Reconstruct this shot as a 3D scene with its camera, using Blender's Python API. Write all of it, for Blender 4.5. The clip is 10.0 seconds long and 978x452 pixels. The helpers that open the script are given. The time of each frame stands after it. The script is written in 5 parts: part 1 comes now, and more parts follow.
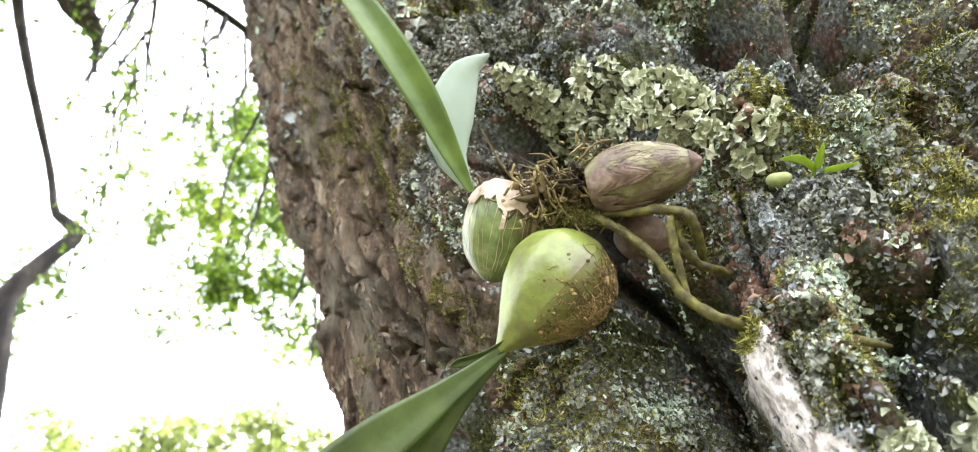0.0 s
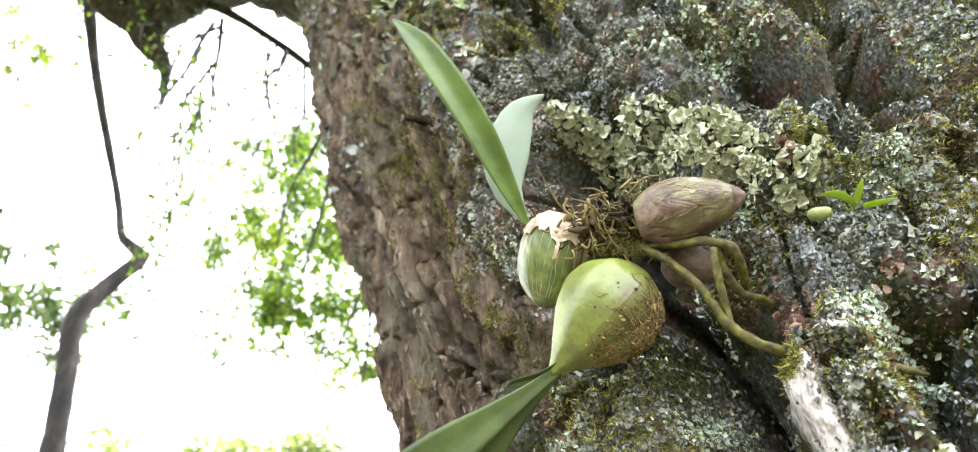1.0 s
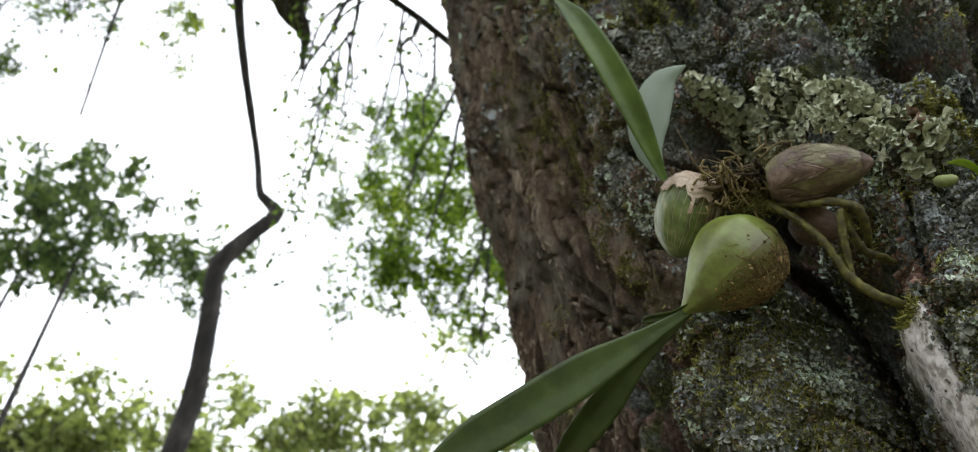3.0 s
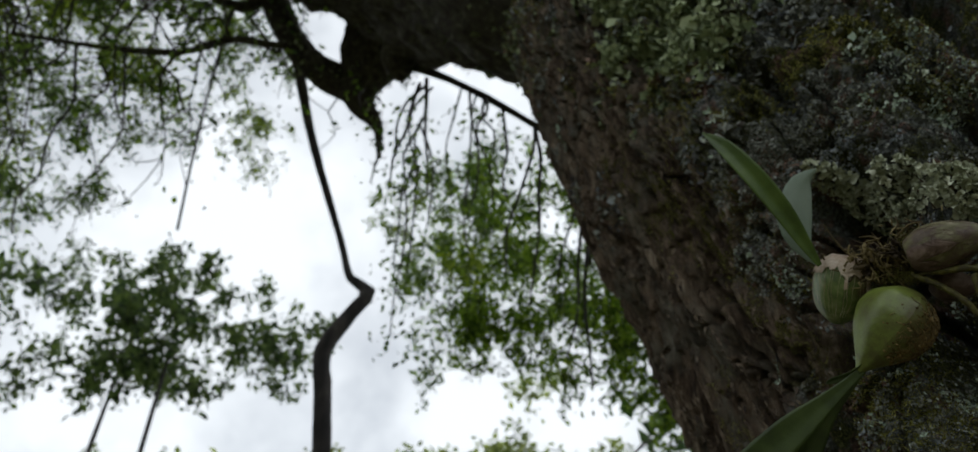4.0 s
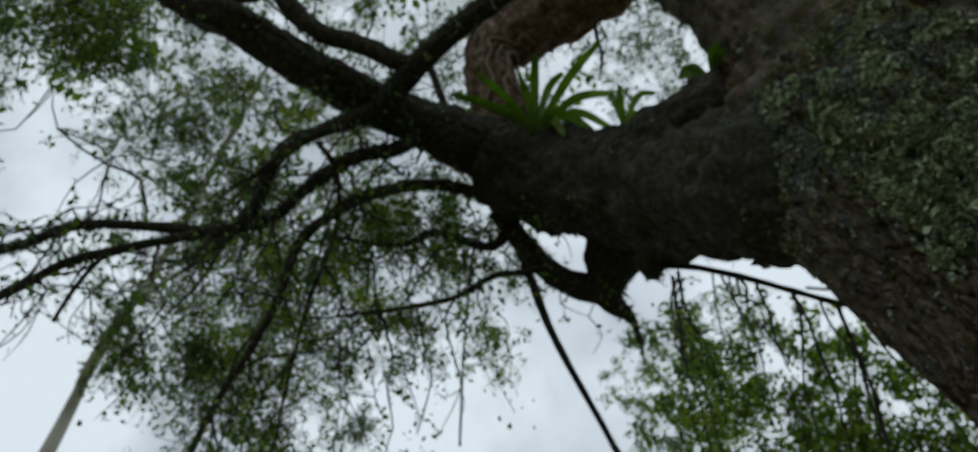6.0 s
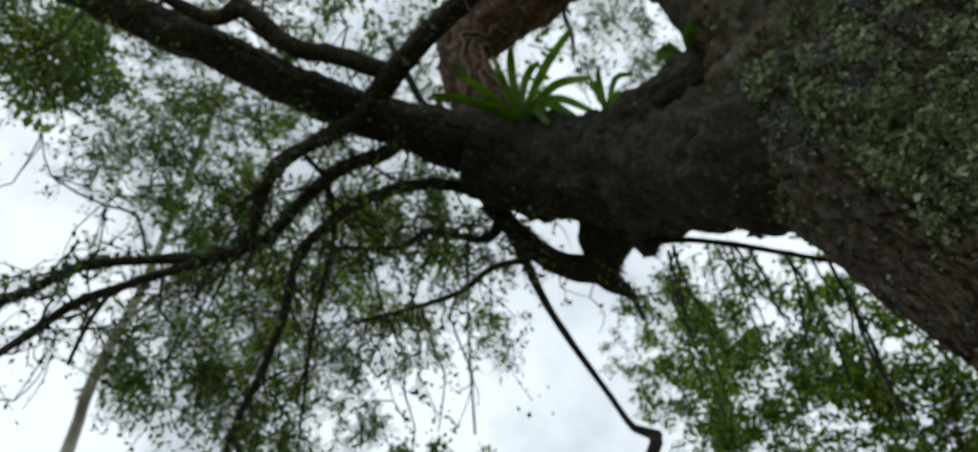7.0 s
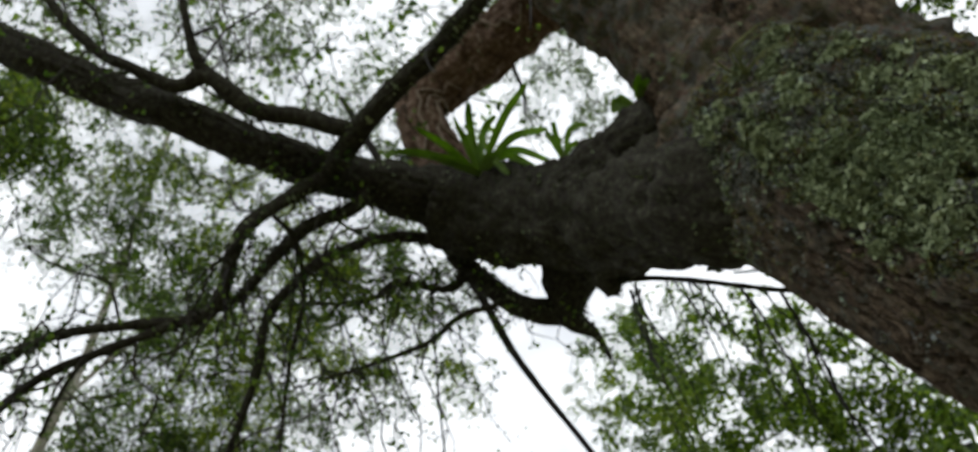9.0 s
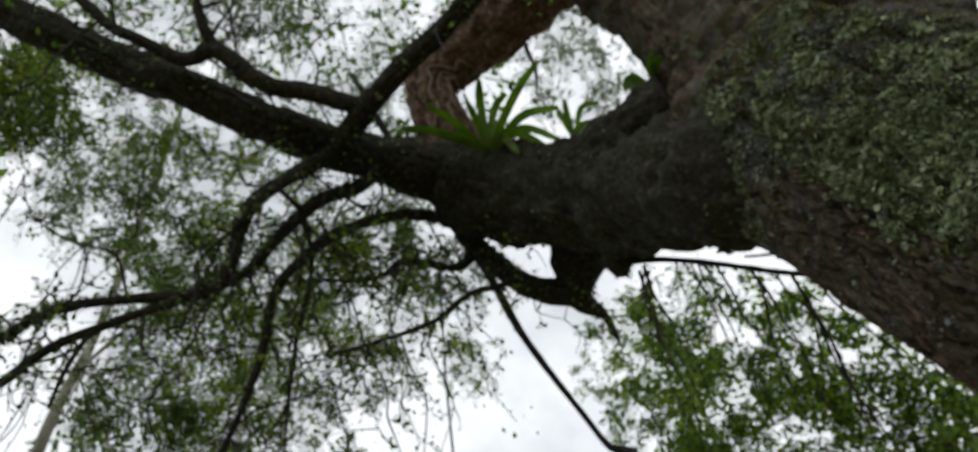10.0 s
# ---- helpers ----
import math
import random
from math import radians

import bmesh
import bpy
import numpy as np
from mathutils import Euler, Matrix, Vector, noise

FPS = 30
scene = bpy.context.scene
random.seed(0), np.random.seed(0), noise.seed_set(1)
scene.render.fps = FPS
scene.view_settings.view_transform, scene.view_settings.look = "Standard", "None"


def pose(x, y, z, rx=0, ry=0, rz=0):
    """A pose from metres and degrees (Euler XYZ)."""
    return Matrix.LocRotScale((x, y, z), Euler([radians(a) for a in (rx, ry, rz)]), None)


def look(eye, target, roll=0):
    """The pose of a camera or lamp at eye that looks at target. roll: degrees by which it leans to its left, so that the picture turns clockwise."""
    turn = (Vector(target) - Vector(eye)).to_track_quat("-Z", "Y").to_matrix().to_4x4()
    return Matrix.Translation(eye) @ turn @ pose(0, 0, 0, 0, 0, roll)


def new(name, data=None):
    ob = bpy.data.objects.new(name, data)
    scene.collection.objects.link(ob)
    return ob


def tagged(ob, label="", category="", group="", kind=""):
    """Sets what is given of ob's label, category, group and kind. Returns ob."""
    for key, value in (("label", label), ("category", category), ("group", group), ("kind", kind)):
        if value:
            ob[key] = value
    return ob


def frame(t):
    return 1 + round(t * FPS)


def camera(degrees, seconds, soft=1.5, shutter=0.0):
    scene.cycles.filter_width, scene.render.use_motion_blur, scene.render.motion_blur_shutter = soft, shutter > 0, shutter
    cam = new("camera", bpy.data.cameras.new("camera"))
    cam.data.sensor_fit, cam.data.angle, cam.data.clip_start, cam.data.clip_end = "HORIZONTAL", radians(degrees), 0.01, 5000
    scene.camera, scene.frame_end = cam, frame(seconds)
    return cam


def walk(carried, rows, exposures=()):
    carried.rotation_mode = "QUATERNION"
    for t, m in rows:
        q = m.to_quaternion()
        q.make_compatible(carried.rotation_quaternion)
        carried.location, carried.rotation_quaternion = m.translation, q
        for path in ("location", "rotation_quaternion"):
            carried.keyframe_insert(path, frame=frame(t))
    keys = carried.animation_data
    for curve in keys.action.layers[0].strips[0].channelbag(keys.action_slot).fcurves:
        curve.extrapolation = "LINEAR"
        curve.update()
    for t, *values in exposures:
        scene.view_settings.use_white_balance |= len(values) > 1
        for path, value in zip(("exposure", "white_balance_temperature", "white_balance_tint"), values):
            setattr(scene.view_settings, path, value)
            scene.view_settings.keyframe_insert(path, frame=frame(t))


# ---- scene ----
cam = camera(64.5, 10.0, soft=1.05)
cam.data.dof.use_dof, cam.data.dof.focus_distance, cam.data.dof.aperture_fstop = True, 0.27, 17.0
PATH = [
    (0, pose(0.0000, -0.0000, 1.6500, 128.00, 5.00, 0.00)),
    (0.5, pose(0.0006, 0.0002, 1.6479, 128.49, 4.68, 0.14)),
    (1, pose(-0.0028, -0.0157, 1.6391, 130.14, 2.41, 2.55)),
    (1.5, pose(-0.0089, -0.0131, 1.6238, 131.15, -0.77, 1.17)),
    (2, pose(-0.0079, -0.0141, 1.6169, 130.41, -2.71, 2.30)),
    (2.5, pose(-0.0055, -0.0325, 1.6130, 128.75, -4.59, 6.36)),
    (2.7, pose(-0.0072, -0.0341, 1.6086, 127.93, -5.65, 6.15)),
    (3.8, pose(-0.0532, -0.1165, 1.6053, 129.39, 0.45, 14.65)),
    (4.2, pose(-0.0753, -0.1842, 1.5514, 132.54, -1.33, 17.84)),
    (4.5, pose(-0.0936, -0.2511, 1.5528, 134.49, 0.84, 21.63)),
    (5, pose(-0.1723, -0.3104, 1.5587, 136.56, -0.18, 28.43)),
    (5.5, pose(-0.2484, -0.4892, 1.4523, 141.20, 0.87, 30.10)),
    (5.7, pose(-0.2330, -0.4789, 1.4624, 141.98, -0.76, 31.94)),
    (6.8, pose(-0.2185, -0.6070, 1.4566, 143.37, 7.73, 35.48)),
    (7, pose(-0.2289, -0.5832, 1.4652, 140.94, 6.24, 37.16)),
    (7.5, pose(-0.2382, -0.5939, 1.4473, 144.21, 4.28, 40.80)),
    (8, pose(-0.2595, -0.6264, 1.4448, 144.74, 6.37, 37.77)),
    (8.5, pose(-0.2498, -0.6047, 1.4514, 145.70, 10.61, 34.94)),
    (9, pose(-0.2609, -0.6603, 1.4122, 144.64, 11.26, 36.93)),
    (9.5, pose(-0.2640, -0.6510, 1.4124, 144.36, 10.49, 37.06)),
    (10, pose(-0.2639, -0.6432, 1.4198, 143.21, 10.12, 36.73)),
]
walk(cam, PATH, exposures=[(0, 2.32, 6450, 14), (1.5, 2.38, 6450, 14), (2.5, 1.8, 6450, 14), (2.7, 1.35, 6450, 13), (3.8, -0.95, 6350, 8), (4.5, -1.0, 6300, 6), (5.0, -1.55, 6150, 5), (5.7, -1.5, 6000, 3), (7.0, -1.0, 6150, 5), (7.6, -1.1, 6050, 4), (8.1, -0.46, 6250, 4), (8.5, -0.58, 6350, 6), (9.0, -0.65, 6500, 8), (9.7, -0.68, 6500, 8), (10.0, -0.92, 6500, 8)])

# ---- sky and sun ----
SUN_AZIMUTH, SUN_HEIGHT = radians(50), radians(58)
world = bpy.data.worlds.new("sky")
scene.world = world
world.use_nodes = True
wn, wl = world.node_tree.nodes, world.node_tree.links
sky = wn.new("ShaderNodeTexSky")
sky.sky_type, sky.sun_disc = "NISHITA", False
sky.sun_elevation, sky.sun_rotation = SUN_HEIGHT, SUN_AZIMUTH
sky.air_density, sky.dust_density = 1.0, 1.5
coords = wn.new("ShaderNodeTexCoord")
clouds = wn.new("ShaderNodeTexNoise")
clouds.inputs["Scale"].default_value, clouds.inputs["Detail"].default_value = 3.0, 6
clouds.inputs["Roughness"].default_value = 0.55
cloud_ramp = wn.new("ShaderNodeValToRGB")
cloud_ramp.color_ramp.elements[0].position, cloud_ramp.color_ramp.elements[1].position = 0.38, 0.54
cloud_ramp.color_ramp.elements[0].color = (0.62, 0.62, 0.62, 1)
cloud_mix = wn.new("ShaderNodeMix")
cloud_mix.data_type = "RGBA"
cloud_mix.inputs["B"].default_value = (20.0, 20.6, 21.5, 1)
wl.new(coords.outputs["Generated"], clouds.inputs["Vector"])
wl.new(clouds.outputs["Fac"], cloud_ramp.inputs["Fac"])
wl.new(cloud_ramp.outputs["Color"], cloud_mix.inputs["Factor"])
wl.new(sky.outputs["Color"], cloud_mix.inputs["A"])
wl.new(cloud_mix.outputs["Result"], wn["Background"].inputs["Color"])
wn["Background"].inputs["Strength"].default_value = 0.1
sun = new("sun", bpy.data.lights.new("sun", "SUN"))
sun.data.energy, sun.data.angle, sun.data.color = 0.8, radians(12), (1.0, 0.96, 0.9)
sun_from = Vector((math.sin(SUN_AZIMUTH) * math.cos(SUN_HEIGHT), math.cos(SUN_AZIMUTH) * math.cos(SUN_HEIGHT), math.sin(SUN_HEIGHT)))
sun.matrix_world = look(sun_from * 60, (0, 0, 0))


# ---- noise on arrays ----
def lattice(ix, iy, iz, seed):
    h = (ix.astype(np.int64) * 374761393 + iy.astype(np.int64) * 668265263 + iz.astype(np.int64) * 2147483647 + seed * 144665) & 0xFFFFFFFF
    h = ((h ^ (h >> 13)) * 1274126177) & 0xFFFFFFFF
    h = ((h ^ (h >> 16)) * 2246822519) & 0xFFFFFFFF
    return ((h ^ (h >> 15)) & 0xFFFFFF) / 0xFFFFFF


def value_noise(x, y, z=0.0, seed=0):
    """Smooth noise from 0 to 1."""
    x, y, z = np.broadcast_arrays(np.asarray(x, float), np.asarray(y, float), np.asarray(z, float))
    fx, fy, fz = np.floor(x), np.floor(y), np.floor(z)
    u, v, w = x - fx, y - fy, z - fz
    u, v, w = (a * a * a * (a * (a * 6 - 15) + 10) for a in (u, v, w))
    total = 0.0
    for dx in (0, 1):
        for dy in (0, 1):
            for dz in (0, 1):
                share = (u if dx else 1 - u) * (v if dy else 1 - v) * (w if dz else 1 - w)
                total = total + share * lattice(fx + dx, fy + dy, fz + dz, seed)
    return total


def fbm(x, y, z=0.0, octaves=4, seed=0):
    total, size, norm = 0.0, 1.0, 0.0
    for k in range(octaves):
        total = total + size * value_noise(np.asarray(x) * 2 ** k, np.asarray(y) * 2 ** k, np.asarray(z) * 2 ** k, seed + k * 17)
        norm += size
        size *= 0.5
    return total / norm


def smooth(a, lo, hi):
    k = np.clip((np.asarray(a, float) - lo) / (hi - lo), 0, 1)
    return k * k * (3 - 2 * k)


# ---- materials ----
def material(name, colours, scale=8.0, stretch=(1, 1, 1), rough=0.8, bump=0.3, fine=60.0, translucent=0.0, island=False, spec=0.3, detail=6.0, glow=(1.0, 1.0, 1.0), vary=1.0):
    """A noise-driven surface: colours run through a ramp; fine is the scale of the grain that lifts the surface."""
    mat = bpy.data.materials.new(name)
    mat.use_nodes = True
    n, l = mat.node_tree.nodes, mat.node_tree.links
    shader = n["Principled BSDF"]
    tc = n.new("ShaderNodeTexCoord")
    mp = n.new("ShaderNodeMapping")
    mp.inputs["Scale"].default_value = stretch
    l.new(tc.outputs["Object"], mp.inputs["Vector"])
    tex = n.new("ShaderNodeTexNoise")
    tex.inputs["Scale"].default_value, tex.inputs["Detail"].default_value, tex.inputs["Roughness"].default_value = scale, detail, 0.62
    l.new(mp.outputs["Vector"], tex.inputs["Vector"])
    ramp = n.new("ShaderNodeValToRGB")
    stops = ramp.color_ramp.elements
    while len(stops) < len(colours):
        stops.new(0.5)
    for k, c in enumerate(colours):
        stops[k].position = 0.3 + 0.4 * k / max(1, len(colours) - 1)
        stops[k].color = (*c, 1)
    source = tex.outputs["Fac"]
    if island:
        geo = n.new("ShaderNodeNewGeometry")
        mix = n.new("ShaderNodeMath")
        mix.operation = "MULTIPLY_ADD"
        mix.inputs[1].default_value = 0.55 * vary
        half = n.new("ShaderNodeMath")
        half.operation = "MULTIPLY_ADD"
        half.inputs[1].default_value, half.inputs[2].default_value = 1 - 0.55 * vary, 0.0
        l.new(tex.outputs["Fac"], half.inputs[0])
        l.new(geo.outputs["Random Per Island"], mix.inputs[0])
        l.new(half.outputs[0], mix.inputs[2])
        source = mix.outputs[0]
    l.new(source, ramp.inputs["Fac"])
    l.new(ramp.outputs["Color"], shader.inputs["Base Color"])
    shader.inputs["Roughness"].default_value = rough
    shader.inputs["Specular IOR Level"].default_value = spec
    if bump:
        grain = n.new("ShaderNodeTexNoise")
        grain.inputs["Scale"].default_value, grain.inputs["Detail"].default_value = fine, 5
        l.new(mp.outputs["Vector"], grain.inputs["Vector"])
        lift = n.new("ShaderNodeBump")
        lift.inputs["Strength"].default_value, lift.inputs["Distance"].default_value = bump, 0.2 / fine
        l.new(grain.outputs["Fac"], lift.inputs["Height"])
        l.new(lift.outputs["Normal"], shader.inputs["Normal"])
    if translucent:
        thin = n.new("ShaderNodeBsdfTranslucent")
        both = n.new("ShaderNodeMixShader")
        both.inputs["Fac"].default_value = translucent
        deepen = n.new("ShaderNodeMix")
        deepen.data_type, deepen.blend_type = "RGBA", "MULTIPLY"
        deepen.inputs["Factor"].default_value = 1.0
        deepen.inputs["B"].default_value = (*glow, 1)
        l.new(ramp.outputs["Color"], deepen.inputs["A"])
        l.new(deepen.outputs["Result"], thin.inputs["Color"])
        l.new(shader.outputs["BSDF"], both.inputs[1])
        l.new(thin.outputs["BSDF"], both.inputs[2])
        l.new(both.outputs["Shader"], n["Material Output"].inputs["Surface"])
    return mat


def trunk_material():
    """Brown fissured bark that gives way to grey lichen and green moss where the mesh says it is covered."""
    mat = bpy.data.materials.new("mossy bark")
    mat.use_nodes = True
    n, l = mat.node_tree.nodes, mat.node_tree.links
    shader = n["Principled BSDF"]
    tc = n.new("ShaderNodeTexCoord")

    def noise_ramp(scale, stops, stretch=(1, 1, 1), detail=7, lo=0.32, hi=0.68, rough=0.65):
        mp = n.new("ShaderNodeMapping")
        mp.inputs["Scale"].default_value = stretch
        l.new(tc.outputs["Object"], mp.inputs["Vector"])
        tex = n.new("ShaderNodeTexNoise")
        tex.inputs["Scale"].default_value, tex.inputs["Detail"].default_value, tex.inputs["Roughness"].default_value = scale, detail, rough
        l.new(mp.outputs["Vector"], tex.inputs["Vector"])
        ramp = n.new("ShaderNodeValToRGB")
        e = ramp.color_ramp.elements
        while len(e) < len(stops):
            e.new(0.5)
        for k, c in enumerate(stops):
            e[k].position = lo + (hi - lo) * k / (len(stops) - 1)
            e[k].color = (*c, 1)
        l.new(tex.outputs["Fac"], ramp.inputs["Fac"])
        return ramp.outputs["Color"], tex.outputs["Fac"]

    def blend(fac, a, b):
        m = n.new("ShaderNodeMix")
        m.data_type = "RGBA"
        l.new(fac, m.inputs["Factor"])
        l.new(a, m.inputs["A"])
        l.new(b, m.inputs["B"])
        return m.outputs["Result"]

    bark, grain = noise_ramp(60, [(0.014, 0.010, 0.007), (0.08, 0.054, 0.034), (0.185, 0.135, 0.088), (0.38, 0.31, 0.225)], (1, 1, 0.22), rough=0.78, lo=0.36, hi=0.66)
    grey, _ = noise_ramp(75, [(0.03, 0.025, 0.018), (0.12, 0.105, 0.075), (0.24, 0.22, 0.17)], (1, 1, 0.3), rough=0.75)
    where_grey, _ = noise_ramp(14, [(0, 0, 0), (1, 1, 1)], lo=0.5, hi=0.62, detail=5)
    bark = blend(where_grey, bark, grey)
    lichen, _ = noise_ramp(420, [(0.02, 0.02, 0.018), (0.075, 0.08, 0.072), (0.18, 0.195, 0.18), (0.36, 0.39, 0.36)])
    moss, _ = noise_ramp(620, [(0.012, 0.012, 0.005), (0.05, 0.055, 0.015), (0.18, 0.19, 0.06)])
    rust, _ = noise_ramp(380, [(0.035, 0.02, 0.014), (0.12, 0.075, 0.055), (0.30, 0.20, 0.16)])
    where_moss, _ = noise_ramp(26, [(0, 0, 0), (1, 1, 1)], lo=0.42, hi=0.56, detail=5)
    where_rust, _ = noise_ramp(40, [(0, 0, 0), (1, 1, 1)], lo=0.52, hi=0.60, detail=4)
    cover = n.new("ShaderNodeAttribute")
    cover.attribute_name = "cover"
    spread = blend(where_rust, blend(where_moss, lichen, moss), rust)
    white, _ = noise_ramp(260, [(0.26, 0.23, 0.20), (0.50, 0.465, 0.445), (0.68, 0.645, 0.63)], (1, 1, 1), lo=0.4, hi=0.6)
    bare = n.new("ShaderNodeAttribute")
    bare.attribute_name = "bare"
    l.new(blend(bare.outputs["Fac"], blend(cover.outputs["Fac"], bark, spread), white), shader.inputs["Base Color"])
    shader.inputs["Roughness"].default_value = 0.9
    shader.inputs["Specular IOR Level"].default_value = 0.2
    _, coarse = noise_ramp(190, [(0, 0, 0), (1, 1, 1)], (1, 1, 0.3), rough=0.75)
    chunk = n.new("ShaderNodeBump")
    chunk.inputs["Strength"].default_value, chunk.inputs["Distance"].default_value = 1.0, 0.005
    l.new(coarse, chunk.inputs["Height"])
    calm = n.new("ShaderNodeMath")
    calm.operation = "MULTIPLY_ADD"
    calm.inputs[1].default_value, calm.inputs[2].default_value = -0.75, 1.0
    l.new(bare.outputs["Fac"], calm.inputs[0])
    _, rise = noise_ramp(800, [(0, 0, 0), (1, 1, 1)], (1, 1, 0.7), rough=0.75)
    lift = n.new("ShaderNodeBump")
    lift.inputs["Strength"].default_value, lift.inputs["Distance"].default_value = 0.9, 0.002
    l.new(chunk.outputs["Normal"], lift.inputs["Normal"])
    l.new(rise, lift.inputs["Height"])
    l.new(calm.outputs[0], chunk.inputs["Strength"])
    l.new(calm.outputs[0], lift.inputs["Strength"])
    l.new(lift.outputs["Normal"], shader.inputs["Normal"])
    return mat


BARK = trunk_material()
# Limb bark brought near black; the shade under the limbs is in the colour.
LIMB = material("limb bark darkened for shade", [(0.008, 0.006, 0.005), (0.026, 0.021, 0.015), (0.042, 0.042, 0.024), (0.10, 0.095, 0.07)], 70, (1, 1, 1), 0.9, 1.0, 150)
RED_LIMB = material("reddish limb bark", [(0.03, 0.018, 0.012), (0.12, 0.072, 0.046), (0.20, 0.13, 0.09), (0.42, 0.33, 0.27)], 45, (1, 1, 1), 0.85, 1.0, 90)
PALE_BARK = material("pale smooth bark", [(0.25, 0.23, 0.18), (0.4, 0.38, 0.31), (0.5, 0.48, 0.42)], 6, (1, 1, 0.4), 0.8, 0.3, 30)
STEM_BARK = material("slim stem bark", [(0.012, 0.011, 0.012), (0.03, 0.027, 0.026), (0.075, 0.066, 0.06)], 30, (1, 1, 0.5), 0.85, 0.6, 80)
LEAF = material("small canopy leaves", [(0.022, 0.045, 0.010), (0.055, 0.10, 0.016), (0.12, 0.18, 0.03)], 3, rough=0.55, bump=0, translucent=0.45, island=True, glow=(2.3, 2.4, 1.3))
# Lighter copy of the canopy leaf; light coming through is put into its colour.
LEAF_LIT = material("canopy leaves with sunlight in the colour", [(0.035, 0.06, 0.010), (0.095, 0.145, 0.018), (0.19, 0.25, 0.035)], 3, rough=0.55, bump=0, translucent=0.58, island=True, glow=(2.4, 2.4, 1.0))
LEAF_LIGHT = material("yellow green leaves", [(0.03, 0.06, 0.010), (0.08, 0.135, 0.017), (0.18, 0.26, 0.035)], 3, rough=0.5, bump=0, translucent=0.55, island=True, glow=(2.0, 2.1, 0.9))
# Far foliage bleached in its colour, standing for glare and overexposure.
LEAF_HAZE = material("far yellow green leaves paled for glare", [(0.12, 0.145, 0.055), (0.21, 0.25, 0.09), (0.33, 0.37, 0.15)], 3, rough=0.6, bump=0, translucent=0.5, island=True, glow=(1.6, 1.7, 1.0))
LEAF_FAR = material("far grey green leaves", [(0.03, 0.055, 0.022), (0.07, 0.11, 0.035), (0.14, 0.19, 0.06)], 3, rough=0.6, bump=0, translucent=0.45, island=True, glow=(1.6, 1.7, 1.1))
BULB_GREEN = material("green orchid bulb", [(0.065, 0.06, 0.018), (0.10, 0.12, 0.022), (0.135, 0.175, 0.028), (0.19, 0.24, 0.05)], 70, rough=0.38, bump=0.45, fine=220, spec=0.5)
BULB_DULL = material("brownish orchid bulb", [(0.045, 0.027, 0.02), (0.10, 0.07, 0.045), (0.13, 0.122, 0.05), (0.22, 0.19, 0.11)], 140, rough=0.5, bump=0.9, fine=300, spec=0.4)
BULB_STRIPED = material("striped orchid bulb", [(0.045, 0.07, 0.018), (0.10, 0.14, 0.034), (0.24, 0.26, 0.12)], 60, (4, 4, 0.7), rough=0.36, bump=0.25, fine=260, spec=0.5)
SHEATH = material("papery pink brown sheath", [(0.20, 0.13, 0.085), (0.44, 0.34, 0.25), (0.66, 0.57, 0.46)], 90, rough=0.6, bump=0.5, fine=320, translucent=0.2)
SHEATH_DARK = material("red brown scale", [(0.045, 0.027, 0.02), (0.11, 0.072, 0.052), (0.21, 0.155, 0.115)], 120, rough=0.65, bump=0.6, fine=320)
def stain(mat, centre, way, reach, colour):
    """A brown weathered side on a bulb: a mottled stain that fades in along way."""
    n, l = mat.node_tree.nodes, mat.node_tree.links
    shader = n["Principled BSDF"]
    fresh = shader.inputs["Base Color"].links[0].from_socket
    tc = n.new("ShaderNodeTexCoord")
    off = n.new("ShaderNodeVectorMath")
    off.operation = "SUBTRACT"
    off.inputs[1].default_value = centre
    along = n.new("ShaderNodeVectorMath")
    along.operation = "DOT_PRODUCT"
    along.inputs[1].default_value = Vector(way).normalized() / reach
    tex = n.new("ShaderNodeTexNoise")
    tex.inputs["Scale"].default_value, tex.inputs["Detail"].default_value, tex.inputs["Roughness"].default_value = 160, 7, 0.7
    total = n.new("ShaderNodeMath")
    total.operation = "MULTIPLY_ADD"
    total.inputs[1].default_value = 2.6
    fit = n.new("ShaderNodeMapRange")
    fit.inputs["From Min"].default_value, fit.inputs["From Max"].default_value, fit.inputs["To Max"].default_value = 1.15, 2.15, 0.85
    mix = n.new("ShaderNodeMix")
    mix.data_type = "RGBA"
    mix.inputs["B"].default_value = (*colour, 1)
    l.new(tc.outputs["Object"], off.inputs[0])
    l.new(tc.outputs["Object"], tex.inputs["Vector"])
    l.new(off.outputs["Vector"], along.inputs[0])
    l.new(tex.outputs["Fac"], total.inputs[0])
    l.new(along.outputs["Value"], total.inputs[2])
    l.new(total.outputs[0], fit.inputs["Value"])
    l.new(fit.outputs["Result"], mix.inputs["Factor"])
    l.new(fresh, mix.inputs["A"])
    l.new(mix.outputs["Result"], shader.inputs["Base Color"])


# On the front bulb the brown stain also carries its shaded lower right side.
stain(BULB_GREEN, (0.0335, 0.2080, 1.7852), (0.75, 0.15, -0.65), 0.016, (0.075, 0.05, 0.02))
stain(BULB_STRIPED, (0.0220, 0.2150, 1.8118), (0.9, 0.1, 0.1), 0.009, (0.11, 0.052, 0.04))
ORCHID_LEAF = material("orchid leaf", [(0.05, 0.085, 0.014), (0.08, 0.135, 0.02), (0.115, 0.18, 0.032)], 60, rough=0.42, bump=0.2, fine=500, spec=0.5, translucent=0.22)
